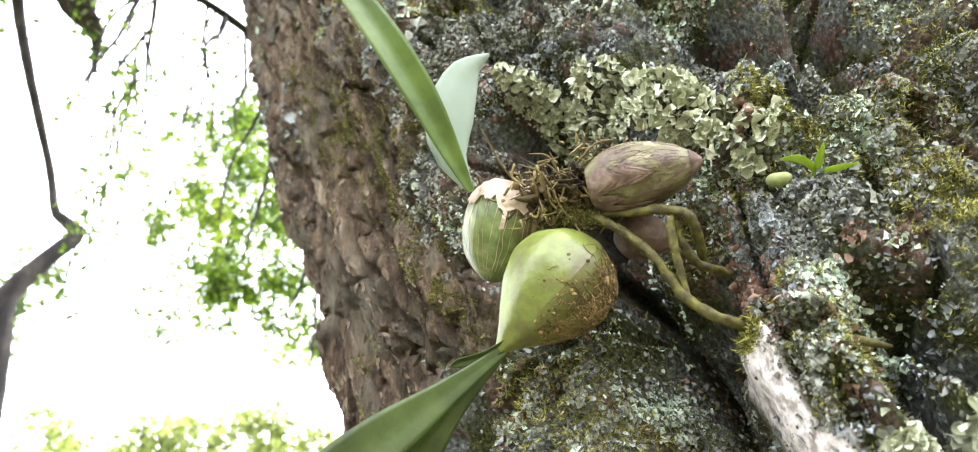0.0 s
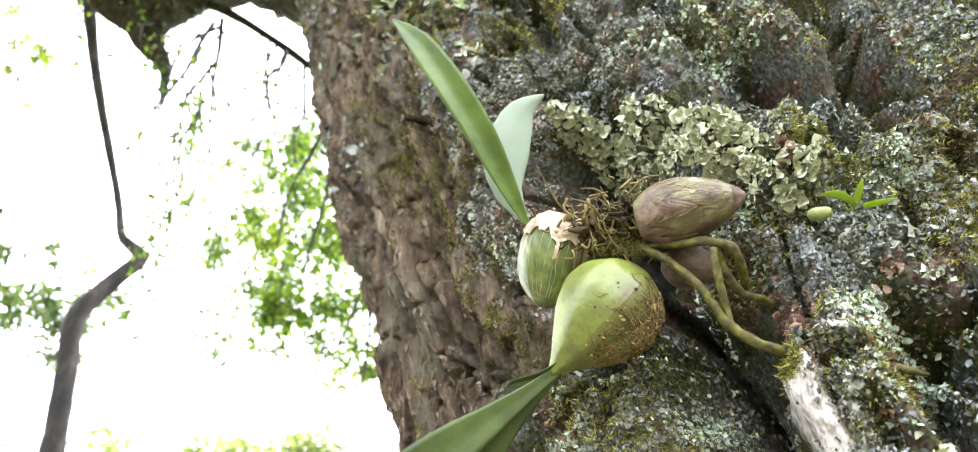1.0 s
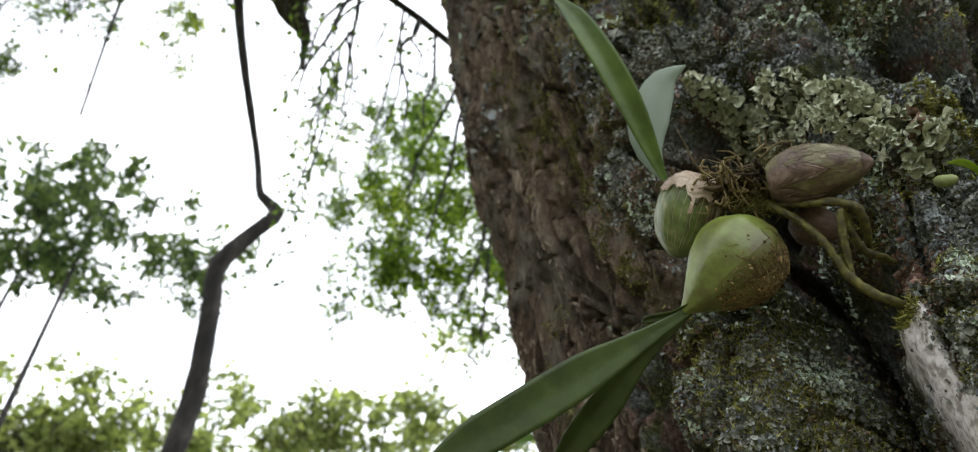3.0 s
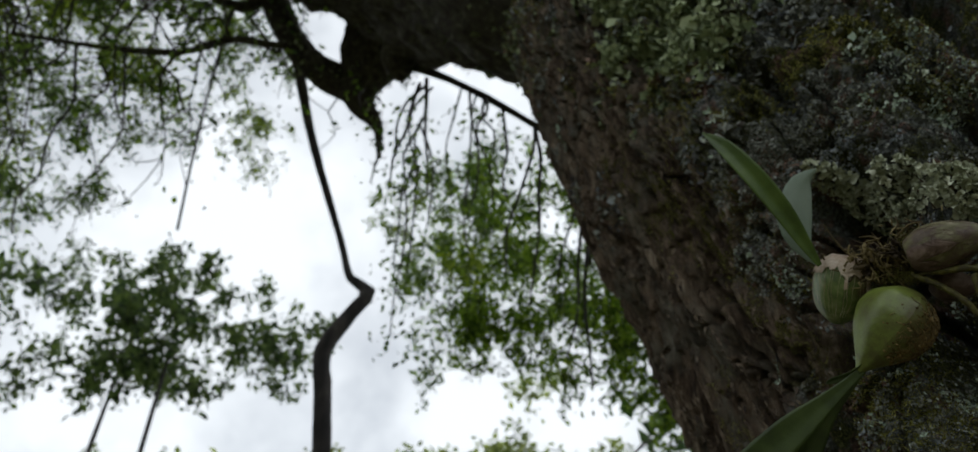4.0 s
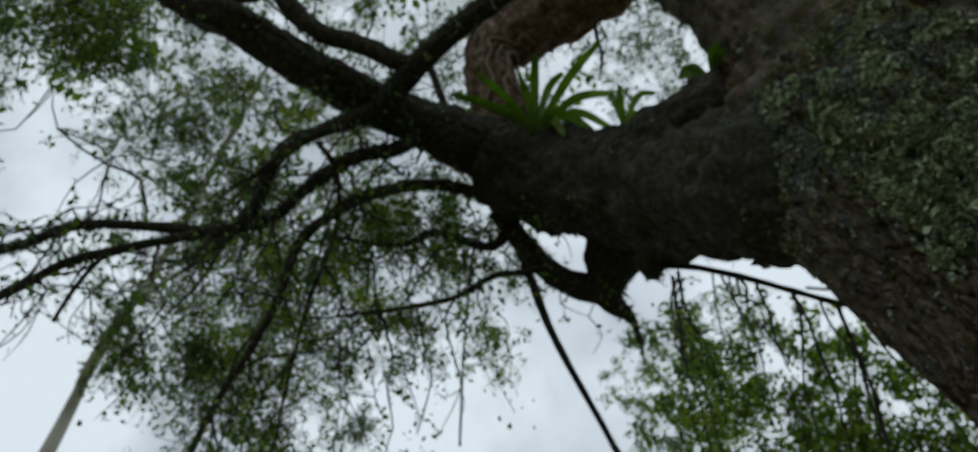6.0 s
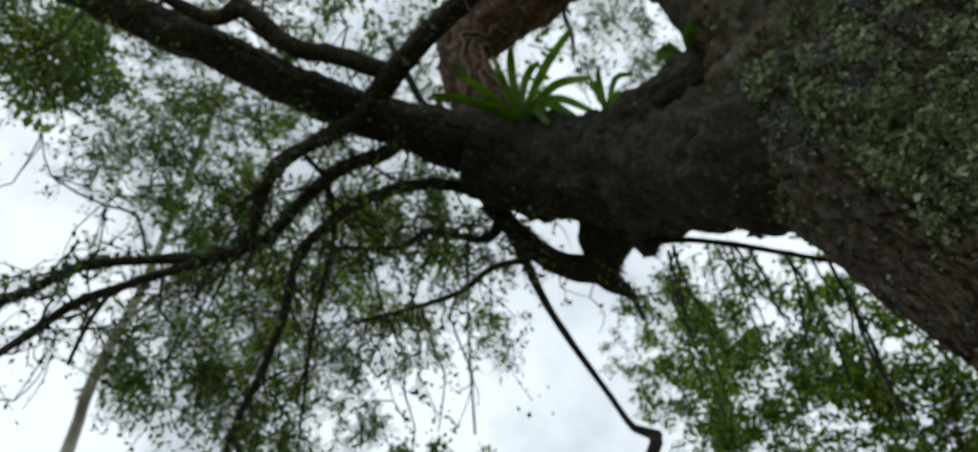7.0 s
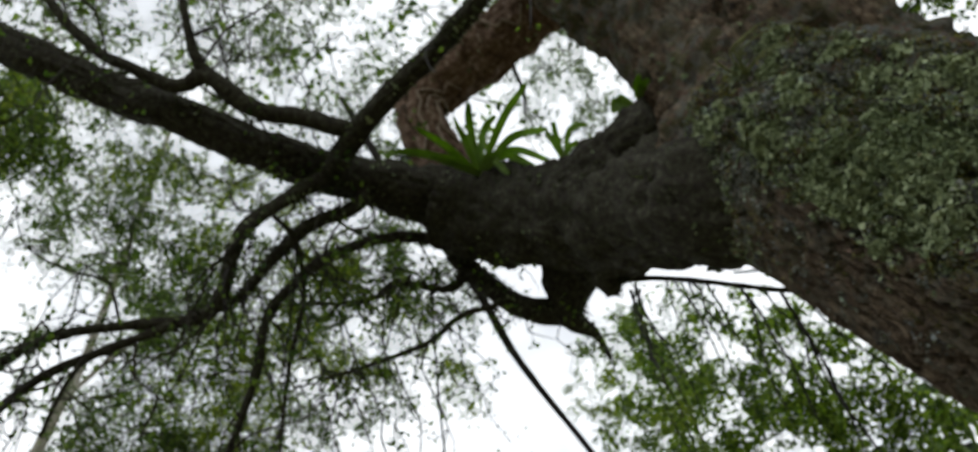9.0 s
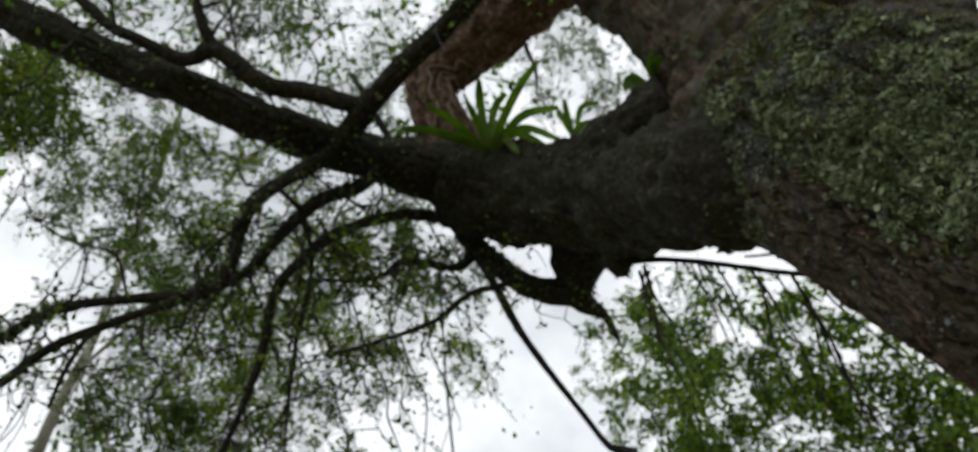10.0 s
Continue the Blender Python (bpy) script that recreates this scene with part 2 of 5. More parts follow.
# Olive, darker copy of the orchid leaf: its shading is in the colour.
ORCHID_LEAF_SHADED = material("dark olive orchid leaf", [(0.026, 0.042, 0.010), (0.045, 0.07, 0.015), (0.068, 0.10, 0.024)], 70, rough=0.45, bump=0.25, fine=500, spec=0.4, translucent=0.14)
ORCHID_PALE = material("pale leaf underside", [(0.18, 0.235, 0.175), (0.22, 0.28, 0.21), (0.27, 0.33, 0.26)], 20, rough=0.5, bump=0.1, fine=400, translucent=0.25)
ROOT = material("mossy yellow root", [(0.014, 0.011, 0.004), (0.04, 0.033, 0.008), (0.078, 0.072, 0.013), (0.14, 0.128, 0.028)], 220, rough=0.65, bump=0.9, fine=500)
FIBRE = material("dry brown fibres", [(0.03, 0.02, 0.010), (0.09, 0.065, 0.025), (0.21, 0.165, 0.07)], 60, rough=0.8, bump=0, island=True)
LICHEN_BLUE = material("blue grey lichen", [(0.07, 0.078, 0.082), (0.18, 0.20, 0.205), (0.36, 0.395, 0.40)], 300, rough=0.9, bump=0.4, fine=600, island=True, vary=0.6)
LICHEN_PALE = material("pale green lobed lichen", [(0.22, 0.24, 0.15), (0.40, 0.43, 0.30), (0.60, 0.62, 0.48)], 90, rough=0.85, bump=0.4, fine=500, island=True, vary=0.6)
LICHEN_GREEN = material("grey green lichen", [(0.08, 0.105, 0.052), (0.19, 0.24, 0.12), (0.37, 0.43, 0.25)], 80, rough=0.9, bump=0.3, fine=300, island=True, vary=0.6)
LICHEN_GREY = material("grey green crumbly lichen", [(0.045, 0.046, 0.037), (0.135, 0.142, 0.116), (0.31, 0.325, 0.28)], 200, rough=0.9, bump=0.3, fine=600, island=True, vary=0.6)
LICHEN_SILVER = material("pale silvery green leafy lichen", [(0.13, 0.16, 0.085), (0.29, 0.345, 0.19), (0.47, 0.53, 0.33)], 60, rough=0.9, bump=0.3, fine=300, island=True, vary=0.6)
CLIMBER = material("pale climbing root", [(0.14, 0.10, 0.075), (0.32, 0.25, 0.19), (0.5, 0.42, 0.34)], 60, rough=0.8, bump=0.4, fine=200)
DRY_GRASS = material("pale grassy blade", [(0.13, 0.15, 0.05), (0.24, 0.26, 0.10), (0.36, 0.37, 0.17)], 20, rough=0.6, bump=0, translucent=0.35)
LICHEN_MINT = material("mint white lichen", [(0.22, 0.29, 0.21), (0.38, 0.46, 0.35), (0.56, 0.62, 0.51)], 120, rough=0.9, bump=0.3, fine=600, island=True, vary=0.6)
RUST = material("rust brown bark crumbs", [(0.06, 0.032, 0.02), (0.16, 0.095, 0.065), (0.29, 0.195, 0.15)], 120, rough=0.9, bump=0.3, fine=600, island=True, vary=0.6)
FIBRE_GOLD = material("golden brown fibre net", [(0.06, 0.038, 0.014), (0.14, 0.09, 0.034), (0.27, 0.195, 0.08)], 60, rough=0.8, bump=0, island=True)
BARK_FLAKE = material("loose brown bark flakes", [(0.025, 0.017, 0.012), (0.07, 0.05, 0.034), (0.125, 0.095, 0.063), (0.19, 0.15, 0.105)], 90, rough=0.9, bump=0.5, fine=500, island=True, vary=0.6)
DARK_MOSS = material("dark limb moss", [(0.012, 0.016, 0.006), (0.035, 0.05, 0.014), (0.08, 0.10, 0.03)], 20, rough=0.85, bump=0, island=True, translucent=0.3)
MOSS = material("green moss", [(0.06, 0.057, 0.014), (0.20, 0.20, 0.04), (0.42, 0.41, 0.11)], 40, rough=0.8, bump=0, island=True, translucent=0.3)
OLIVE_MOSS = material("olive moss", [(0.04, 0.04, 0.010), (0.12, 0.115, 0.026), (0.26, 0.25, 0.06)], 60, rough=0.85, bump=0, island=True, translucent=0.3)
DARK_CRUST = material("dark grey crust", [(0.025, 0.025, 0.025), (0.06, 0.06, 0.06), (0.12, 0.12, 0.115)], 120, rough=0.9, bump=0.3, fine=600, island=True, vary=0.6)
SEED_BULB = material("dull green seedling bulb", [(0.10, 0.12, 0.04), (0.18, 0.21, 0.07), (0.26, 0.28, 0.12)], 200, rough=0.5, bump=0.3, fine=400)
SEEDLING_LEAF = material("fresh seedling leaf", [(0.22, 0.30, 0.04), (0.33, 0.42, 0.08)], 60, rough=0.4, bump=0, translucent=0.6, glow=(1.3, 1.3, 1.0))
STRAP = material("epiphyte strap leaf", [(0.08, 0.14, 0.02), (0.15, 0.23, 0.035), (0.22, 0.32, 0.06)], 12, rough=0.45, bump=0, translucent=0.5, glow=(2.3, 2.4, 1.3))
GROUND = material("leaf litter ground", [(0.08, 0.066, 0.04), (0.15, 0.135, 0.08), (0.13, 0.165, 0.065)], 1.2, rough=0.95, bump=0.6, fine=14)


# ---- mesh helpers ----
def mesh_object(name, verts, faces, mat, parent=None, label="", flat=False):
    me = bpy.data.meshes.new(name)
    verts = np.asarray(verts, float)
    faces = np.asarray(faces)
    k = faces.shape[1]
    me.vertices.add(len(verts))
    me.vertices.foreach_set("co", verts.ravel())
    me.loops.add(faces.size)
    me.loops.foreach_set("vertex_index", faces.ravel().astype(np.int32))
    me.polygons.add(len(faces))
    me.polygons.foreach_set("loop_start", np.arange(0, faces.size, k, dtype=np.int32))
    me.polygons.foreach_set("use_smooth", np.full(len(faces), not flat))
    me.update(calc_edges=True)
    me.materials.append(mat)
    ob = new(name, me)
    if parent:
        ob.parent = parent
    if label:
        tagged(ob, label)
    return ob


def thing(name, label, category, place=(0, 0, 0), group="", kind=""):
    ob = new(name)
    ob.empty_display_size = 0.05
    ob.location = place
    return tagged(ob, label, category, group, kind)


def settle(parent):
    """Children are built in world places; keep them there under an Empty that stands elsewhere."""
    for o in parent.children:
        o.matrix_parent_inverse = Matrix.Translation(-Vector(parent.location))


def spline(points, step):
    """Points (x, y, z, radius) joined by a smooth line, at even steps."""
    p = np.asarray(points, float)
    p = np.vstack([2 * p[0] - p[1], p, 2 * p[-1] - p[-2]])
    out = []
    for i in range(1, len(p) - 2):
        a, b, c, d = p[i - 1:i + 3]
        n = max(2, int(np.linalg.norm((c - b)[:3]) / step))
        u = np.arange(n)[:, None] / n
        out.append(0.5 * (2 * b + (c - a) * u + (2 * a - 5 * b + 4 * c - d) * u ** 2 + (3 * b - a - 3 * c + d) * u ** 3))
    out.append(p[-2][None])
    q = np.vstack(out)
    q[:, 3] = np.maximum(q[:, 3], 0.00004)
    return q


def tube_arrays(points, sides=10, step=0.03, rough=0.0, seed=0, lump=9.0, creased=0.0):
    q = spline(points, step)
    n = len(q)
    tangent = np.gradient(q[:, :3], axis=0)
    tangent /= np.linalg.norm(tangent, axis=1, keepdims=True) + 1e-9
    side = np.zeros((n, 3))
    first = np.cross(tangent[0], (0.3, 0.5, 0.81))
    side[0] = first / np.linalg.norm(first)
    for i in range(1, n):
        v = side[i - 1] - tangent[i] * (side[i - 1] @ tangent[i])
        side[i] = v / (np.linalg.norm(v) + 1e-9)
    other = np.cross(tangent, side)
    a = np.arange(sides) * 2 * np.pi / sides
    ring = np.cos(a)[None, :, None] * side[:, None] + np.sin(a)[None, :, None] * other[:, None]
    r = q[:, 3][:, None].repeat(sides, 1)
    if rough:
        c = q[:, None, :3] + ring * q[:, None, 3:4]
        r = r * (1 + rough * (fbm(c[..., 0] * lump, c[..., 1] * lump, c[..., 2] * lump, 4, seed) - 0.5) * 2)
        r = r * (1 + 0.5 * rough * (fbm(c[..., 0] * lump * 5, c[..., 1] * lump * 5, c[..., 2] * lump * 3, 3, seed + 5) - 0.5) * 2)
    if creased:
        along = np.concatenate([[0], np.cumsum(np.linalg.norm(np.diff(q[:, :3], axis=0), axis=1))])[:, None]
        ca, sa = np.cos(a)[None] * q[:, 3:4] * 26, np.sin(a)[None] * q[:, 3:4] * 26
        r = r - creased * np.minimum(1, q[:, 3:4] / 0.08) * (1 - smooth(np.abs(fbm(ca, sa, along * 5, 3, seed + 9) - 0.5), 0.0, 0.07))
    v = (q[:, None, :3] + ring * r[..., None]).reshape(-1, 3)
    i, j = np.meshgrid(np.arange(n - 1), np.arange(sides), indexing="ij")
    k = (j + 1) % sides
    f = np.stack([i * sides + j, i * sides + k, (i + 1) * sides + k, (i + 1) * sides + j], -1).reshape(-1, 4)
    tip = np.vstack([q[0, :3], q[-1, :3]])
    j = np.arange(sides)
    k = (j + 1) % sides
    cap0 = np.stack([np.full(sides, n * sides), k, j, j], 1)
    cap1 = np.stack([np.full(sides, n * sides + 1), (n - 1) * sides + j, (n - 1) * sides + k, (n - 1) * sides + k], 1)
    return np.vstack([v, tip]), f, np.vstack([cap0, cap1])[:, :3]


def tube(name, points, mat, parent=None, label="", sides=10, step=0.03, rough=0.0, seed=0, lump=9.0, creased=0.0):
    v, quads, caps = tube_arrays(points, sides, step, rough, seed, lump, creased)
    tris = np.vstack([quads[:, [0, 1, 2]], quads[:, [0, 2, 3]], caps])
    return mesh_object(name, v, tris, mat, parent, label)


def join(parts):
    """Many (verts, tris) as one."""
    vs, fs, base = [], [], 0
    for v, f in parts:
        vs.append(v)
        fs.append(f + base)
        base += len(v)
    return np.vstack(vs), np.vstack(fs)


def tube_tris(points, sides=5, step=0.01, rough=0.0, seed=0, lump=60):
    v, quads, caps = tube_arrays(points, sides, step, rough, seed, lump)
    return v, np.vstack([quads[:, [0, 1, 2]], quads[:, [0, 2, 3]], caps])


def frame_of(axis, hint):
    """A turn whose third column is the axis and whose first lies towards the hint."""
    w = Vector(axis).normalized()
    u = (Vector(hint) - w * Vector(hint).dot(w)).normalized()
    return np.array([u, w.cross(u), w]).T


# ---- ground ----
def ground():
    n = 80
    a = np.linspace(-1, 1, n)
    x, y = np.meshgrid(np.sign(a) * np.abs(a) ** 3 * 900, np.sign(a) * np.abs(a) ** 3 * 900, indexing="ij")
    z = (fbm(x * 0.5, y * 0.5, 0, 4, 3) - 0.5) * 0.25 - 0.02
    v = np.stack([x, y, z], -1).reshape(-1, 3)
    i, j = np.meshgrid(np.arange(n - 1), np.arange(n - 1), indexing="ij")
    f = np.stack([i * n + j, (i + 1) * n + j, (i + 1) * n + j + 1, i * n + j + 1], -1).reshape(-1, 4)
    tagged(mesh_object("ground", v, f, GROUND), "brown forest ground covered in leaf litter", "ground", kind="structure")


ground()

# ---- the big tree: trunk ----
AXIS_POINT = np.array((0.16095, 0.47670, 2.00978))
AXIS_UP = np.array((-0.21103, 0.15036, 0.96585))
AXIS_OUT = np.array((-0.50054, -0.86534, 0.02535))
AXIS_SIDE = np.array((0.83960, -0.47809, 0.25787))
TRUNK_RADIUS = 0.269


def ledge(deg, s):
    """The shelf of lobed lichen above the hollow: 1 on its line, 0 off it."""
    arc = np.radians(deg) * TRUNK_RADIUS
    x0, y0, x1, y1 = -0.017, -0.097, 0.042, -0.205
    k = np.clip(((arc - x0) * (x1 - x0) + (s - y0) * (y1 - y0)) / ((x1 - x0) ** 2 + (y1 - y0) ** 2), 0, 1)
    off = np.hypot(arc - x0 - k * (x1 - x0), s - y0 - k * (y1 - y0)) + 0.008 * (fbm(arc * 90, s * 90, 0, 3, 55) - 0.5)
    return 1 - smooth(off * (1.7 - 0.7 * k), 0.006, 0.019)


def bare_of(deg, s):
    """Where the outer crust has come off the plate's edge and grey-white bark shows."""
    n = fbm(np.radians(deg) * TRUNK_RADIUS * 120, np.asarray(s) * 60, 0, 4, 71)
    return smooth(deg, -1.6, -0.9) * (1 - smooth(deg + 3.4 * (n - 0.5), 2.0, 2.7)) * (1 - smooth(s + 0.02 * (n - 0.5), -0.268, -0.262)) * smooth(s, -0.62, -0.55)


def relief(deg, s):
    """How far the bark stands out of the trunk's cylinder, at an angle round it and a length along it."""
    arc = np.radians(deg) * TRUNK_RADIUS
    around = np.radians(deg)
    cx, cy = np.cos(around) * TRUNK_RADIUS, np.sin(around) * TRUNK_RADIUS
    out = 0.022 * (fbm(cx * 6, cy * 6, s * 1.8, 3, 1) - 0.5)
    wander = 0.020 * (fbm(cx * 12, cy * 12, s * 6, 3, 9) - 0.5)
    ridge = np.abs(fbm((cx + wander) * 19, (cy + wander) * 19, s * 3.6, 3, 21) - 0.5) * 2
    edge = 70 * np.minimum(0, np.maximum(s, -0.4) + 0.118)
    rugged = smooth(deg - edge, -19 + 5 * (fbm(s * 20, 0, 0, 2, 4) - 0.5) * 2, -12)
    out = out - (0.012 + 0.030 * rugged) * (1 - smooth(ridge, 0.0, 0.22)) * (1 - 0.55 * smooth(s, 0.0, 0.2)) * (1 - 0.9 * np.exp(-((deg - 7) / 5.5) ** 2) * smooth(s, -0.30, -0.27) * (1 - smooth(s, -0.12, -0.05)))
    brown = 0.013 * (fbm(cx * 70, cy * 70, s * 14, 5, 33) - 0.5) + 0.008 * (fbm(cx * 240, cy * 240, s * 45, 3, 35) - 0.5) - 0.022 * (1 - smooth(np.abs(fbm((cx + wander) * 52, (cy + wander) * 52, s * 11, 3, 37) - 0.5), 0.0, 0.045)) - 0.010 * (1 - smooth(np.abs(fbm((cx + wander) * 105, (cy + wander) * 105, s * 24, 3, 39) - 0.5), 0.0, 0.05))
    crust = 0.022 * (fbm(cx * 55, cy * 55, s * 50, 4, 41) - 0.5) + 0.012 * (fbm(cx * 160, cy * 160, s * 150, 3, 43) - 0.5) + 0.006 * (fbm(cx * 420, cy * 420, s * 400, 2, 45) - 0.5)
    crust = crust * (1 - 0.75 * bare_of(deg, s)) + 0.05 * (fbm(cx * 15, cy * 15, s * 13, 3, 47) - 0.5) * smooth(s, 0.02, 0.14)
    crust = crust - 0.020 * (1 - smooth(np.abs(fbm((cx + wander) * 27, (cy + wander) * 27, s * 20, 3, 49) - 0.5), 0.0, 0.05)) * (1 - smooth(s, 0.1, 0.3)) * (1 - bare_of(deg, s))
    out = out + brown * (1 - rugged) + crust * rugged
    hollow = np.exp(-((deg + 4.9) / 4.2) ** 2) * (1 - smooth(s, -0.12, -0.085)) * smooth(s, -0.62, -0.40)
    out = out - 0.064 * hollow - 0.036 * np.exp(-((deg + 0.3) / 3.6) ** 2 - ((s + 0.242) / 0.019) ** 2)
    plate = smooth(deg + 1.2 * (fbm(s * 60, 1, 0, 3, 8) - 0.5), -0.9, -0.2) * (1 - smooth(deg, 8.0, 9.2)) * (1 - smooth(s + 0.012 * (fbm(deg * 0.8, 5, 0, 3, 8) - 0.5), -0.264, -0.258)) * smooth(s, -0.6, -0.5)
    out = out + 0.013 * plate
    furrow = np.exp(-((deg - 10.2 - 14 * (fbm(s * 9, 0, 0, 2, 5) - 0.5)) / 1.7) ** 2) * (1 - smooth(s, -0.275, -0.258)) * smooth(s, -0.7, -0.5)
    furrow = furrow + 0.5 * np.exp(-((deg - 14.5 - 10 * (s + 0.19)) / 1.1) ** 2) * smooth(s, -0.225, -0.2) * (1 - smooth(s, 0.0, 0.1))
    furrow = furrow + 0.9 * np.exp(-((deg - 24 - 10 * (fbm(s * 8, 3, 0, 2, 6) - 0.5)) / 1.8) ** 2) * smooth(s, -0.5, -0.4) * (1 - smooth(s, 0.2, 0.3))
    out = out - 0.034 * furrow + 0.014 * ledge(deg, s)
    out = out + 0.010 * np.exp(-((deg - 12.6) / 1.5) ** 2 - ((s + 0.197) / 0.016) ** 2)
    out = out + 0.015 * np.exp(-((deg + 56) / 13) ** 2) * smooth(s, 0.0, 0.08) - 0.007 * np.exp(-((deg + 53) / 12) ** 2) * smooth(-s, 0.08, 0.14)
    cushion = np.exp(-((deg + 13) / 6.0) ** 2 - ((s + 0.30) / 0.07) ** 2)
    out = out - 0.046 * np.exp(-((deg + 5.5) / 2.6) ** 2 - ((s + 0.138) / 0.018) ** 2)
    return out + 0.012 * cushion + 0.35 * smooth(-s, 1.3, 2.3) ** 2 * (0.6 + 0.8 * fbm(cx * 8, cy * 8, 0, 2, 51))


def cover_of(deg, s):
    """Where lichen and moss hide the bark."""
    n = fbm(np.radians(deg) * TRUNK_RADIUS * 28, np.asarray(s) * 20, 0, 4, 61)
    c = smooth(deg - 70 * np.minimum(0, np.maximum(s, -0.4) + 0.118) + 26 * (n - 0.5), -19, -11) * (1 - smooth(deg, 95, 130))
    c = np.maximum(c, smooth(n, 0.50, 0.60) * 0.3 * smooth(deg, -80, -50) * smooth(s, -0.05, 0.15))
    c = np.maximum(c, smooth(s + 0.2 * n, 0.5, 0.8) * 0.7)
    return np.clip(c, 0, 1)


GRID_DEG, GRID_S = np.arange(-82, 66, 0.3), np.arange(-0.43, 0.90, 0.0018)
RELIEF = relief(*np.meshgrid(GRID_DEG, GRID_S, indexing="ij"))


def relief_near(deg, s):
    """The relief, read from a grid; quick for many places."""
    u = np.clip((np.asarray(deg) - GRID_DEG[0]) / 0.3, 0, len(GRID_DEG) - 1.001)
    v = np.clip((np.asarray(s) - GRID_S[0]) / 0.0018, 0, len(GRID_S) - 1.001)
    i, j = u.astype(int), v.astype(int)
    u, v = u - i, v - j
    return (RELIEF[i, j] * (1 - u) + RELIEF[i + 1, j] * u) * (1 - v) + (RELIEF[i, j + 1] * (1 - u) + RELIEF[i + 1, j + 1] * u) * v


def near_trunk(deg, s, lift=0.0):
    a = np.radians(np.asarray(deg, float))
    r = TRUNK_RADIUS + relief_near(deg, s) + lift
    return AXIS_POINT + np.asarray(s)[..., None] * AXIS_UP + (r * np.cos(a))[..., None] * AXIS_OUT + (r * np.sin(a))[..., None] * AXIS_SIDE


def build_trunk(parent):
    deg = np.concatenate([np.arange(-180, -75, 2.5), np.arange(-75, -45, 0.6), np.arange(-45, 40, 0.3), np.arange(40, 55, 0.6), np.arange(55, 180, 2.5)])
    s = np.concatenate([np.arange(-2.15, -0.42, 0.03), np.arange(-0.42, -0.38, 0.004), np.arange(-0.38, 0.06, 0.0018), np.arange(0.06, 0.32, 0.004), np.arange(0.32, 0.98, 0.008)])
    d, l = np.meshgrid(deg, s, indexing="ij")
    thin = 1 - 0.5 * smooth(l, 0.66, 1.0)
    a = np.radians(d)
    r = (TRUNK_RADIUS + relief(d, l)) * thin
    v = AXIS_POINT + l[..., None] * AXIS_UP + (r * np.cos(a))[..., None] * AXIS_OUT + (r * np.sin(a))[..., None] * AXIS_SIDE
    n, m = d.shape
    i, j = np.meshgrid(np.arange(n), np.arange(m - 1), indexing="ij")
    k = (i + 1) % n
    f = np.stack([i * m + j, k * m + j, k * m + j + 1, i * m + j + 1], -1).reshape(-1, 4)
    ob = mesh_object("trunk", v.reshape(-1, 3), f, BARK, parent)
    ob.data.attributes.new("cover", "FLOAT", "POINT").data.foreach_set("value", cover_of(d, l).ravel())
    ob.data.attributes.new("bare", "FLOAT", "POINT").data.foreach_set("value", bare_of(d, l).ravel())
    return ob


TREE = thing("large_tree", "large leaning tree with brown fissured bark, lichen and moss", "tree", (0.58, 0.17, 0.0))
build_trunk(TREE)

